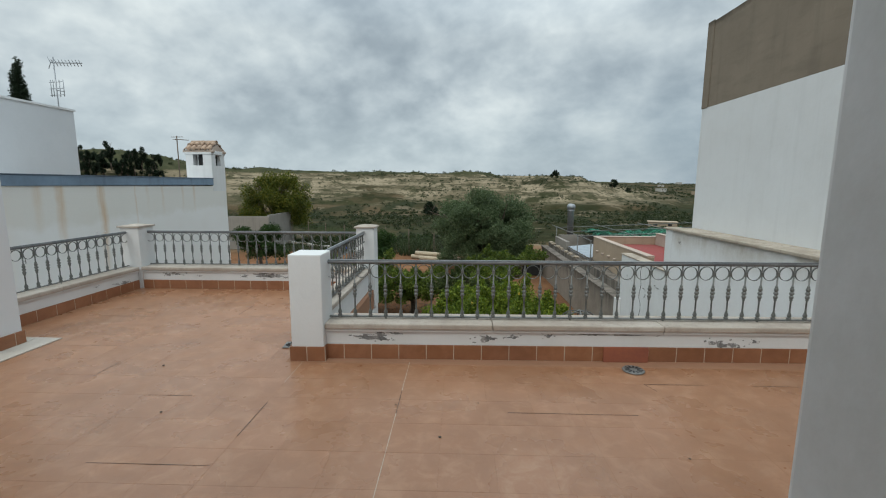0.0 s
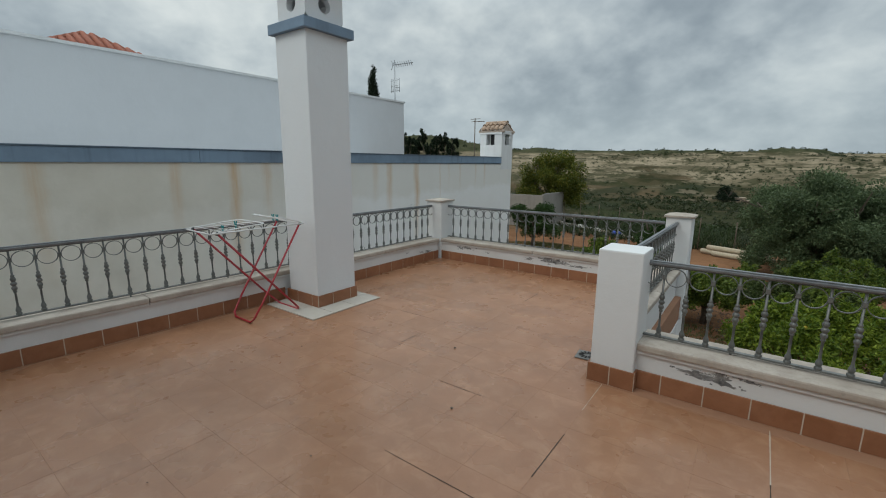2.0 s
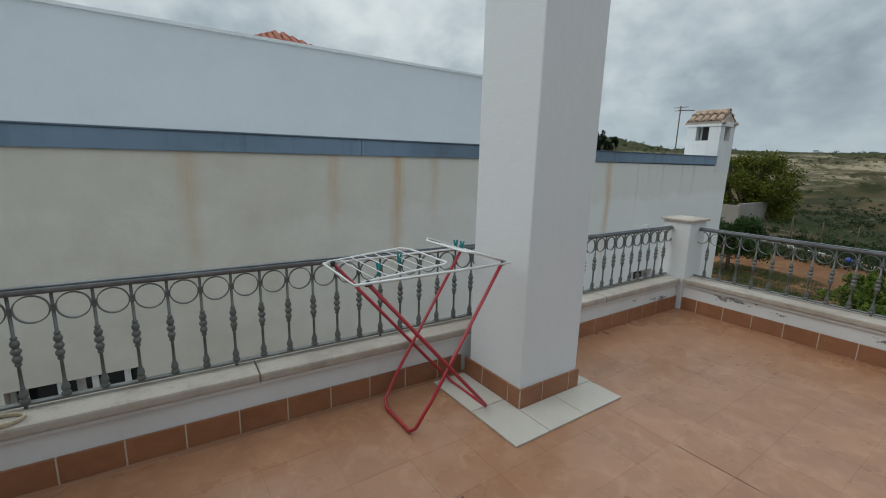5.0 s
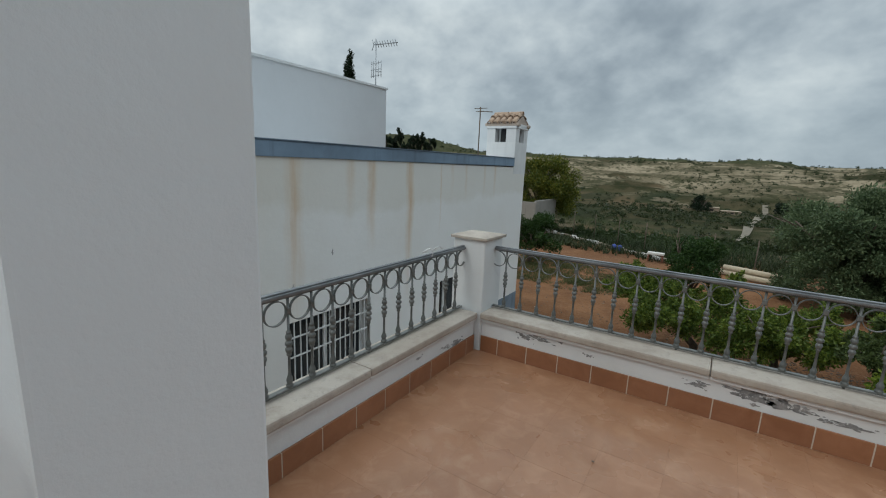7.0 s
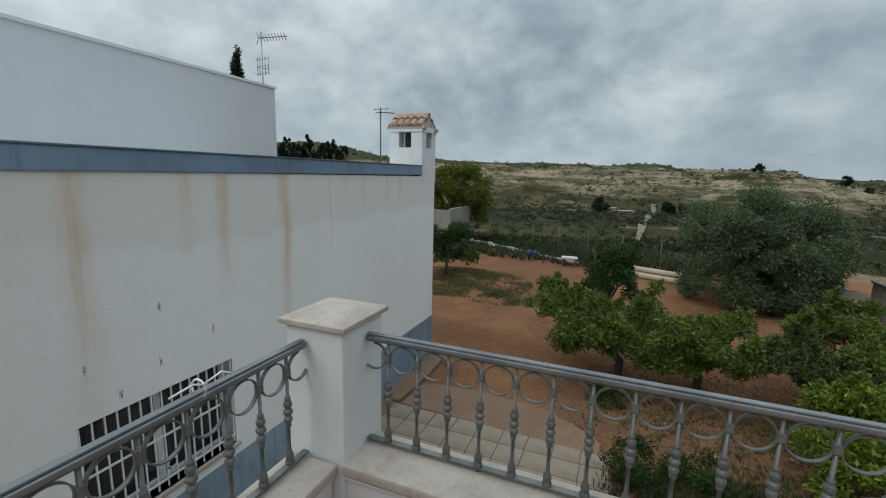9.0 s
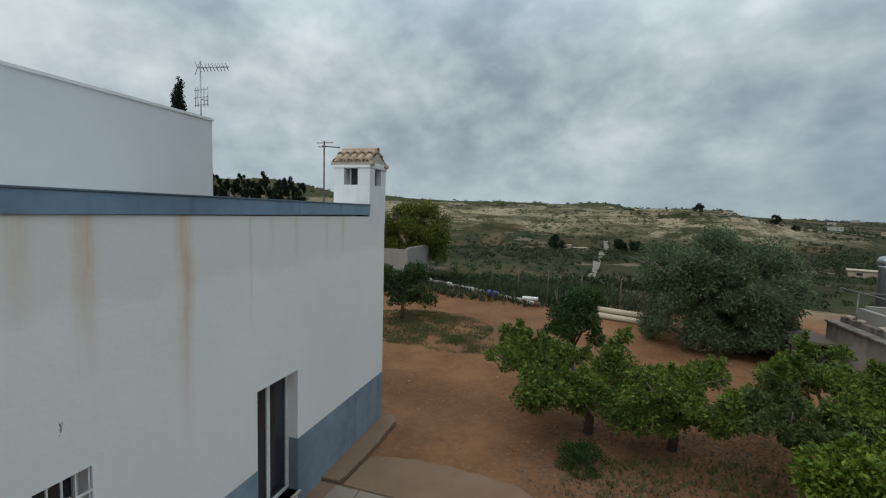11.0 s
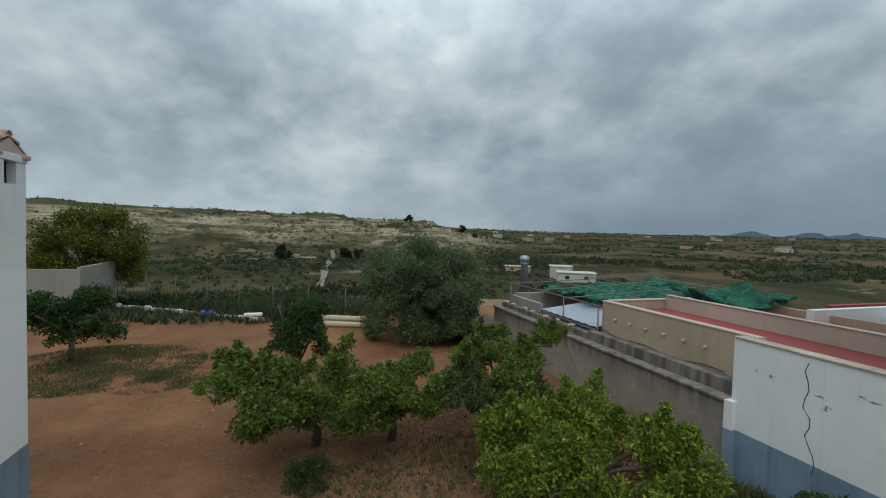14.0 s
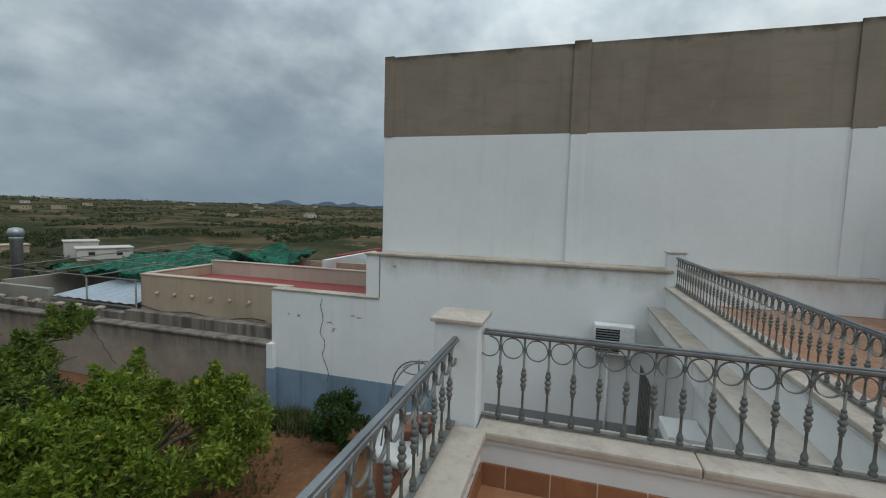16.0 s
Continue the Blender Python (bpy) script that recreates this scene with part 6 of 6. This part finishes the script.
tree("young orange tree standing in dry grass", -10.95, 25.4, 2.7, 1.65, 1.75, 1.5, 9000, 0.085, M_leaf_dark, 16, 0.08, 26, 0.38)
tree("small round dark green shrub by the wall", 4.75, 10.35, 1.2, 0.62, 0.68, 1.0, 5000, 0.05, M_leaf_dark, 21, 0.03, 26, 0.2, name="garden_shrub")
tree("low feathery dark green weed bush at the edge of the paving", -2.35, 12.3, 0.85, 0.55, 0.40, 0.7, 3600, 0.034, M_leaf_dark, 26, 0.015, 46, 0.2, name="weed_bush", group="weed bushes")
tree("low feathery dark green weed bush among thin grass", -1.3, 12.6, 0.6, 0.70, 0.26, 0.45, 3600, 0.034, M_leaf_dark, 27, 0.015, 46, 0.2, name="weed_bush", group="weed bushes")
tree("low feathery dark green weed bush on the red earth", -2.7, 15.2, 0.5, 0.6, 0.22, 0.4, 2600, 0.034, M_leaf_dark, 28, 0.015, 40, 0.2, name="weed_bush", group="weed bushes")
tree("large grey-green olive tree at the end of the garden", 2.75, 26.3, 4.9, 3.35, 2.45, 4.0, 115000, 0.070, M_leaf_olive, 22, 0.16, 150, 0.22, name="olive_tree", lean=(-0.3, 0), flat=0.95)
tree("broad tree with yellowing leaves behind the block wall", -15.6, 39.5, 6.4, 3.3, 3.7, 4.0, 34000, 0.11, M_leaf_orange, 23, 0.16, 90, 0.25, name="orange_tree", flat=0.95)
cy = thing("cypress", "slim dark cypress behind the white house", "tree", "", (-24.9, 25.65, -1.92))
cy.scale = (0.69, 0.69, 0.69)
part("trunk", tube(bmesh.new(), [(0, 0, -2.32), (0, 0, 6), (0, 0, 15.0)], 0.16, 8, 0.03), M_bark, cy)
crng = random.Random(24)
part("crown", leaf_cloud("crown", [(crng.uniform(-0.2, 0.2), crng.uniform(-0.2, 0.2), 1.5 + 14.0 * k / 70, 0.18 + 0.66 * (1 - (k / 70) ** 3.2)) for k in range(71)], 48000, 0.12, M_leaf_cypress, 24, 1.3), None, cy)
for i in range(18):
    az, r, h = -46.0 + 0.66 * i, 215 + 6 * ((i * 5) % 4), 9.5 + 1.4 * ((i * 7) % 3)
    x, y = r * math_sin(az), r * math_cos(az)
    tree("dark pine in a row on the slope", x, y, h, 2.6, h * 0.55, h * 0.9, 4200, 0.34, M_leaf_cypress, 40 + i, 0.2, 20, 0.3, name="pine_tree", group="row of pines", z=height(x, y), flat=1.4)

# ---- garden fence, block wall and clutter ----
structure("wall_block", boxes((-14.2, 34.0, GROUND, -14.0, 38.4, -0.75), (-21, 33.8, GROUND, -14.0, 34.0, -0.85)), M_block, "grey concrete block wall at the garden corner")
fence = thing("fence", "green mesh fence on thin posts along the plot", "fence")
FA, FB = Vector((-13.9, 38.4, GROUND)), Vector((-0.6, 29.9, GROUND))
for k in range(8):
    p = FA + (FB - FA) * (k / 7)
    part("post", tube(bmesh.new(), [p, p + Vector((0, 0, 2.0))], 0.03, 7), M_wood, fence)
bm = bmesh.new()
d = (FB - FA)
for i in range(150):
    p = FA + d * (i / 149)
    tube(bm, [p + Vector((0, 0, 0.05)), p + Vector((0, 0, 1.65))], 0.010, 3)
for j in range(20):
    z = 0.1 + 1.55 * j / 19
    tube(bm, [FA + Vector((0, 0, z)), FB + Vector((0, 0, z))], 0.008, 3)
part("mesh", bm, M_leaf_dark, fence, "dark green wire mesh")
random.seed(21)
for i in range(24):
    u = i / 23
    p = Vector((-13.9, 37.6, 0)).lerp(Vector((-4.9, 31.4, 0)), u)
    bm = bmesh.new()
    L = random.uniform(0.10, 0.24)
    box(bm, -L, -0.13, 0, L, 0.13, random.uniform(0.16, 0.27), bevel=0.045)
    ob = single("edging_stone", bm, random.choice((M_rock, M_rock, M_cement, M_concrete)), "rough whitewashed edging stone on the earth", "stone", "row of edging stones")
    ob.matrix_basis = pose(p.x, p.y, GROUND, 0, 0, -35 + random.uniform(-14, 14))
for k, (a, b, z) in enumerate((((-2.2, 30.2), (1.3, 28.9), 0.14), ((-1.6, 29.6), (1.1, 28.6), 0.14), ((-1.9, 30.1), (1.0, 28.9), 0.40))):
    single("log", tube(bmesh.new(), [(*a, GROUND + z), (*b, GROUND + z)], 0.15, 12), M_log, "pale round log lying on the earth", "log", "pile of logs")
for x, y in ((-8.1, 33.3), (-7.7, 33.1)):
    single("blue_can", lathe(bmesh.new(), [(0.15, 0), (0.16, 0.05), (0.16, 0.3), (0.1, 0.36), (0.04, 0.40)], 14, (x, y, GROUND)), M_blue_plastic, "blue plastic can on the ground", "can", "blue cans")
bn = thing("low_stand", "low brown wooden stand with a white board on top", "stand", "", (-5.3, 31.0, GROUND))
part("top", boxes((-0.45, -0.2, 0.42, 0.45, 0.2, 0.56), bevel=0.04), M_rock, bn)
for sx in (-0.38, 0.38):
    for sy in (-0.14, 0.14):
        part("leg", boxes((sx - 0.03, sy - 0.03, 0, sx + 0.03, sy + 0.03, 0.42)), M_clay_pot, bn)


def tufts(name, region, n, size, mat, label, seed):
    """Blades of grass in small tufts; region is (x, y, rx, ry)."""
    rng = np.random.default_rng(seed)
    verts, faces = [], []
    for _ in range(n):
        a, r = rng.random() * 6.2832, math.sqrt(rng.random())
        x, y = region[0] + region[2] * r * math.cos(a), region[1] + region[3] * r * math.sin(a)
        if fbm(x, y, 0.8) * 0.7 + 0.55 < rng.random() * (0.35 + r):
            continue
        z = height(x, y)
        for _ in range(5):
            t = rng.random() * 6.2832
            s = size * (0.5 + rng.random())
            dx, dy = math.cos(t) * s, math.sin(t) * s
            k = len(verts)
            verts += [(x - dy * 0.08, y + dx * 0.08, z - 0.01), (x + dy * 0.08, y - dx * 0.08, z - 0.01), (x + dx * 0.7, y + dy * 0.7, z + s)]
            faces.append((k, k + 1, k + 2))
    me = bpy.data.meshes.new(name)
    me.from_pydata(verts, [], faces)
    me.materials.append(mat)
    return tagged(new(name, me), label, "grass", kind="stuff")


tufts("grass", (-9.9, 24.6, 3.6, 3.0), 26000, 0.06, M_grass, "patch of thin dry grass on the earth", 4)
tufts("grass", (-7.4, 22.6, 1.9, 1.3), 9000, 0.055, M_grass, "ragged tongue of thin green grass on the earth", 9)
tufts("grass", (1.0, 13.4, 4.4, 3.0), 9000, 0.09, M_grass, "thin weeds under the lemon trees", 5)
tufts("grass", (-0.9, 11.6, 2.0, 1.5), 5500, 0.13, M_scrub, "thin weeds by the paving", 6)
tufts("grass", (5.4, 11.7, 0.55, 1.2), 700, 0.2, M_grass, "weeds at the foot of the garden wall", 7)
tufts("grass", (-4.8, 35.5, 10, 4.5), 5000, 0.35, M_scrub, "rank weeds along the fence", 8)


def litter(name, region, n, s0, s1, mat, label, category, seed):
    """Small stones or clods strewn on the earth, joined in one mesh."""
    rng = np.random.default_rng(seed)
    base = np.array([(1, 0, 0), (-1, 0, 0), (0, 1, 0), (0, -1, 0), (0, 0, 1), (0, 0, -1)], float)
    tri = ((0, 2, 4), (2, 1, 4), (1, 3, 4), (3, 0, 4), (2, 0, 5), (1, 2, 5), (3, 1, 5), (0, 3, 5))
    verts, faces = [], []
    for _ in range(n):
        a, r = rng.random() * 6.2832, math.sqrt(rng.random())
        x, y = region[0] + region[2] * r * math.cos(a), region[1] + region[3] * r * math.sin(a)
        if x < WX + 0.3 and y < 15.8 or x > 5.8:
            continue
        s = s0 + (s1 - s0) * rng.random() ** 3
        k = len(verts)
        verts += ((base * rng.uniform(0.5, 1.2, (6, 1)) * (s, s * rng.uniform(0.6, 1.4), s * 0.6)) + (x, y, height(x, y) + s * 0.15)).tolist()
        faces += [tuple(k + i for i in t) for t in tri]
    me = bpy.data.meshes.new(name)
    me.from_pydata(verts, [], faces)
    me.materials.append(mat)
    return tagged(new(name, me), label, category, kind="stuff")


litter("stones", (-3.0, 20.5, 9.0, 8.0), 110, 0.02, 0.07, M_beige, "small stones strewn over the red earth", "stones", 51)
litter("earth_clods", (-3.0, 19.5, 9.0, 7.0), 2200, 0.015, 0.06, M_apron, "clods of red earth on the ground", "clods", 52)
litter("fallen_leaves", (0.6, 14.6, 4.6, 3.8), 7000, 0.015, 0.05, M_bark, "dead leaves under the lemon trees", "leaves", 53)


def scrub(name, n, r0, r1, a0, a1, s0, s1, mat, label, seed, keep):
    """Low bushes strewn over the far land, each a clump of small leafy facets."""
    rng = np.random.default_rng(seed)
    verts, faces = [], []
    while n > 0:
        r = math.exp(rng.uniform(math.log(r0), math.log(r1)))
        az = radians(rng.uniform(a0, a1))
        x, y = r * math.sin(az), r * math.cos(az)
        n -= 1
        if fbm(x + 50, y, 0.02, 3) < keep + 0.0:
            continue
        z = height(x, y)
        s = rng.uniform(s0, s1) * (1 + r / 700)
        for _ in range(34):
            d = rng.normal(size=3)
            d /= np.linalg.norm(d)
            p = np.array((x, y, z + s * 0.35)) + d * s * rng.uniform(0.3, 0.8) * (1, 1, 0.6)
            t = rng.normal(size=(3, 3)) * s * 0.17
            k = len(verts)
            verts += [tuple(p + t[0]), tuple(p + t[1]), tuple(p + t[2])]
            faces.append((k, k + 1, k + 2))
    me = bpy.data.meshes.new(name)
    me.from_pydata(verts, [], faces)
    me.materials.append(mat)
    return tagged(new(name, me), label, "bushes", kind="stuff")


scrub("far_scrub", 9000, 110, 900, -50, 26, 0.35, 0.95, M_scrub, "dark low bushes strewn over the hills", 31, -0.12)
scrub("fence_scrub", 1500, 42, 66, -27, 9, 0.5, 1.2, M_scrub, "dense dark bushes behind the garden fence", 34, -0.6)
scrub("near_scrub", 900, 50, 120, -40, 40, 0.4, 1.1, M_scrub, "rough bushes in the valley below the garden", 32, -0.3)
scrub("plain_trees", 11000, 130, 1500, 22, 78, 0.40, 1.35, M_scrub, "dark trees dotted over the plain", 33, 0.04)
for i, (az, r, h, s) in enumerate(((12.8, 262, 4.0, 2.6), (19.6, 285, 5.2, 3.4), (21.4, 290, 2.8, 2.0), (-3, 150, 4.0, 3.2), (4.2, 150, 3.6, 2.4), (6, 158, 3.2, 3.0))):
    x, y = r * math_sin(az), r * math_cos(az)
    tree("lone dark tree on the far slope", x, y, h, s, h * 0.6, h * 0.7, 1500, 0.4, M_leaf_cypress, 60 + i, 0.2, 16, 0.3, name="hill_tree", group="trees on the hill", z=height(x, y), flat=0.9)


# a pale track down the far slope
bm = bmesh.new()
lft, rgt = [], []
for i in range(60):
    r = 52 + 2.2 * i
    az = 2.4 + 1.5 * smooth(52, 165, r) + 0.16 * math.sin(r / 6.5)
    for o, row in ((-1, lft), (1, rgt)):
        x, y = -3.1 + r * math_sin(az) + o * (0.40 + 0.003 * r + 0.12 * math.sin(r / 5)), 6.2 + r * math_cos(az)
        row.append(bm.verts.new((x, y, height(x, y) + 0.25)))
for i in range(59):
    bm.faces.new((lft[i], rgt[i], rgt[i + 1], lft[i + 1]))
structure("road_track", bm, M_track, "pale dirt track on the far slope", "track")

# chips in the garden wall's paint
for i, (y, z, w, h) in enumerate(((12.2, -1.02, 0.09, 0.07), (11.35, -1.10, 0.12, 0.05), (11.25, -1.28, 0.10, 0.10), (10.6, -0.92, 0.16, 0.06), (10.75, -0.88, 0.08, 0.04), (12.5, -1.0, 0.05, 0.06), (9.7, 0.36, 0.08, 0.05))):
    bare_patch(bpy.data.objects["wall_east_garden"], "y", 6.0, -1, y, z, w, h, 400 + i)

# small chips in the neighbour's wall
for i, (y, z) in enumerate(((7.99, 0.11), (8.65, -0.36), (7.96, -0.52), (7.22, -0.31), (7.52, -0.71))):
    bare_patch(bpy.data.objects["wall_west_neighbour"], "y", WX, 1, y, z, 0.022, 0.085, 500 + i)

# far houses
def far_house(az, r, w, d, h, turn, label, mat=M_far_house):
    x, y = r * math_sin(az), r * math_cos(az)
    z = height(x, y)
    g = thing("far_house", label, "house", "houses on the plain", (x, y, z))
    g.rotation_euler = (0, 0, radians(turn))
    part("wall", boxes((-w / 2, -d / 2, -1.0, w / 2, d / 2, h)), mat, g)
    part("roof", boxes((-w / 2 - 0.2, -d / 2 - 0.2, h, w / 2 + 0.2, d / 2 + 0.2, h + 0.15)), mat, g)
    for k in range(max(1, int(w / 3))):
        xx = -w / 2 + (k + 0.5) * w / max(1, int(w / 3))
        part("window", boxes((xx - 0.45, -d / 2 - 0.03, h * 0.35, xx + 0.45, -d / 2, h * 0.72)), M_dark, g)


far_house(30.6, 111, 5.0, 4.5, 3.0, -30, "low white farm house with dark windows")
far_house(32.2, 104, 8.0, 5.0, 2.0, -30, "low white farm store with a flat roof")
far_house(25.6, 124, 6.5, 4, 1.3, -22, "low stone farm shed", M_beige)
far_house(-2.0, 152, 3.5, 3, 1.3, 5, "small ruined farm building in the valley", M_beige)
far_house(-0.2, 155, 4.5, 3, 1.0, 15, "small ruined farm building in the valley", M_beige)
random.seed(77)
for i in range(26):
    az = random.uniform(24, 70)
    far_house(az, random.uniform(380, 1300), random.uniform(6, 11), random.uniform(6, 9), random.uniform(2.4, 3.8), random.uniform(-40, 40), "pale house far off on the plain", random.choice((M_far_house, M_far_house, M_beige)))

# mountains on the horizon
bm = bmesh.new()
row0, row1 = [], []
for i in range(161):
    az = 38 + 42 * i / 160
    e = 20 * smooth(47, 52, az) + 12 + 44 * max(0, fbm(az, 1.3, 0.55, 5) + 0.25) + 40 * math.exp(-((az - 53.3) / 1.3) ** 2) + 24 * math.exp(-((az - 58.5) / 1.8) ** 2) + 26 * math.exp(-((az - 62.5) / 1.6) ** 2)
    x, y = 4000 * math_sin(az), 4000 * math_cos(az)
    row0.append(bm.verts.new((x, y, -60)))
    row1.append(bm.verts.new((x, y, 2 + 0.8 * e)))
for i in range(160):
    bm.faces.new((row0[i], row0[i + 1], row1[i + 1], row1[i]))
structure("backdrop_mountains", bm, M_mountain, "mountains on the horizon with blue-grey haze in their colour", "backdrop")

# ---- terrace floor tiles ----
TS = 0.3285
fl = bpy.data.objects["floor"]
TILE = mesh_of("tile", boxes((-TS / 2 + 0.0007, -TS / 2 + 0.0007, -0.012, TS / 2 - 0.0007, TS / 2 - 0.0007, 0.0), bevel=0.0005), M_tile)
rng = random.Random(3)
X0, Y0 = 0.552, 3.283
cells = []
rest = bmesh.new()


def inside(x, y):
    h = TS / 2
    return ((-3.99 if y > 3.45 else -4.1) < x + h and x - h < -0.59 and y - h < 6.36 or -0.59 <= x < 6.2 and y - h < 3.68) and y + h > 0.087 - 0.0946 * (x - 1.24) or (0.3 < x < 1.3 and -0.3 < y < 0.3)


for i in range(-15, 19):
    for j in range(-11, 11):
        x, y = X0 + (i + 0.5) * TS, Y0 + (j + 0.5) * TS
        if inside(x, y):
            cells.append((x, y))
cells.sort(key=lambda c: (c[0] - (-1.0)) ** 2 + (c[1] - 2.6) ** 2)


def clip_rect(x, y):
    """The tile's rectangle, cut back to the walls."""
    h = TS / 2 - 0.0009
    x0, x1, y0, y1 = x - h, x + h, y - h, y + h
    x0 = max(x0, -3.984 if y > 3.45 else -3.99 - 0.0419 * (3.45 - y))
    y1 = min(y1, 6.366 if x < -0.59 else 3.681)
    if y > 3.70:
        x1 = min(x1, -0.589)
    return x0, y0, x1, y1


for n, (x, y) in enumerate(cells):
    x0, y0, x1, y1 = clip_rect(x, y)
    full = (x1 - x0) > TS - 0.01 and (y1 - y0) > TS - 0.01
    if x1 - x0 < 0.02 or y1 - y0 < 0.02:
        continue
    if n < 300:
        if full:
            placed("tile", TILE, fl, Matrix.Translation((x, y, rng.uniform(-0.0004, 0.0)))
                   @ Euler((rng.uniform(-0.0014, 0.0014), rng.uniform(-0.0014, 0.0014), 0)).to_matrix().to_4x4())
        else:
            part("tile", boxes((x0, y0, -0.012, x1, y1, -0.0005)), M_tile, fl)
    else:
        box(rest, x0, y0, -0.012, x1, y1, -0.0006)
tagged(part("tiles", rest, M_tile, fl), kind="stuff")
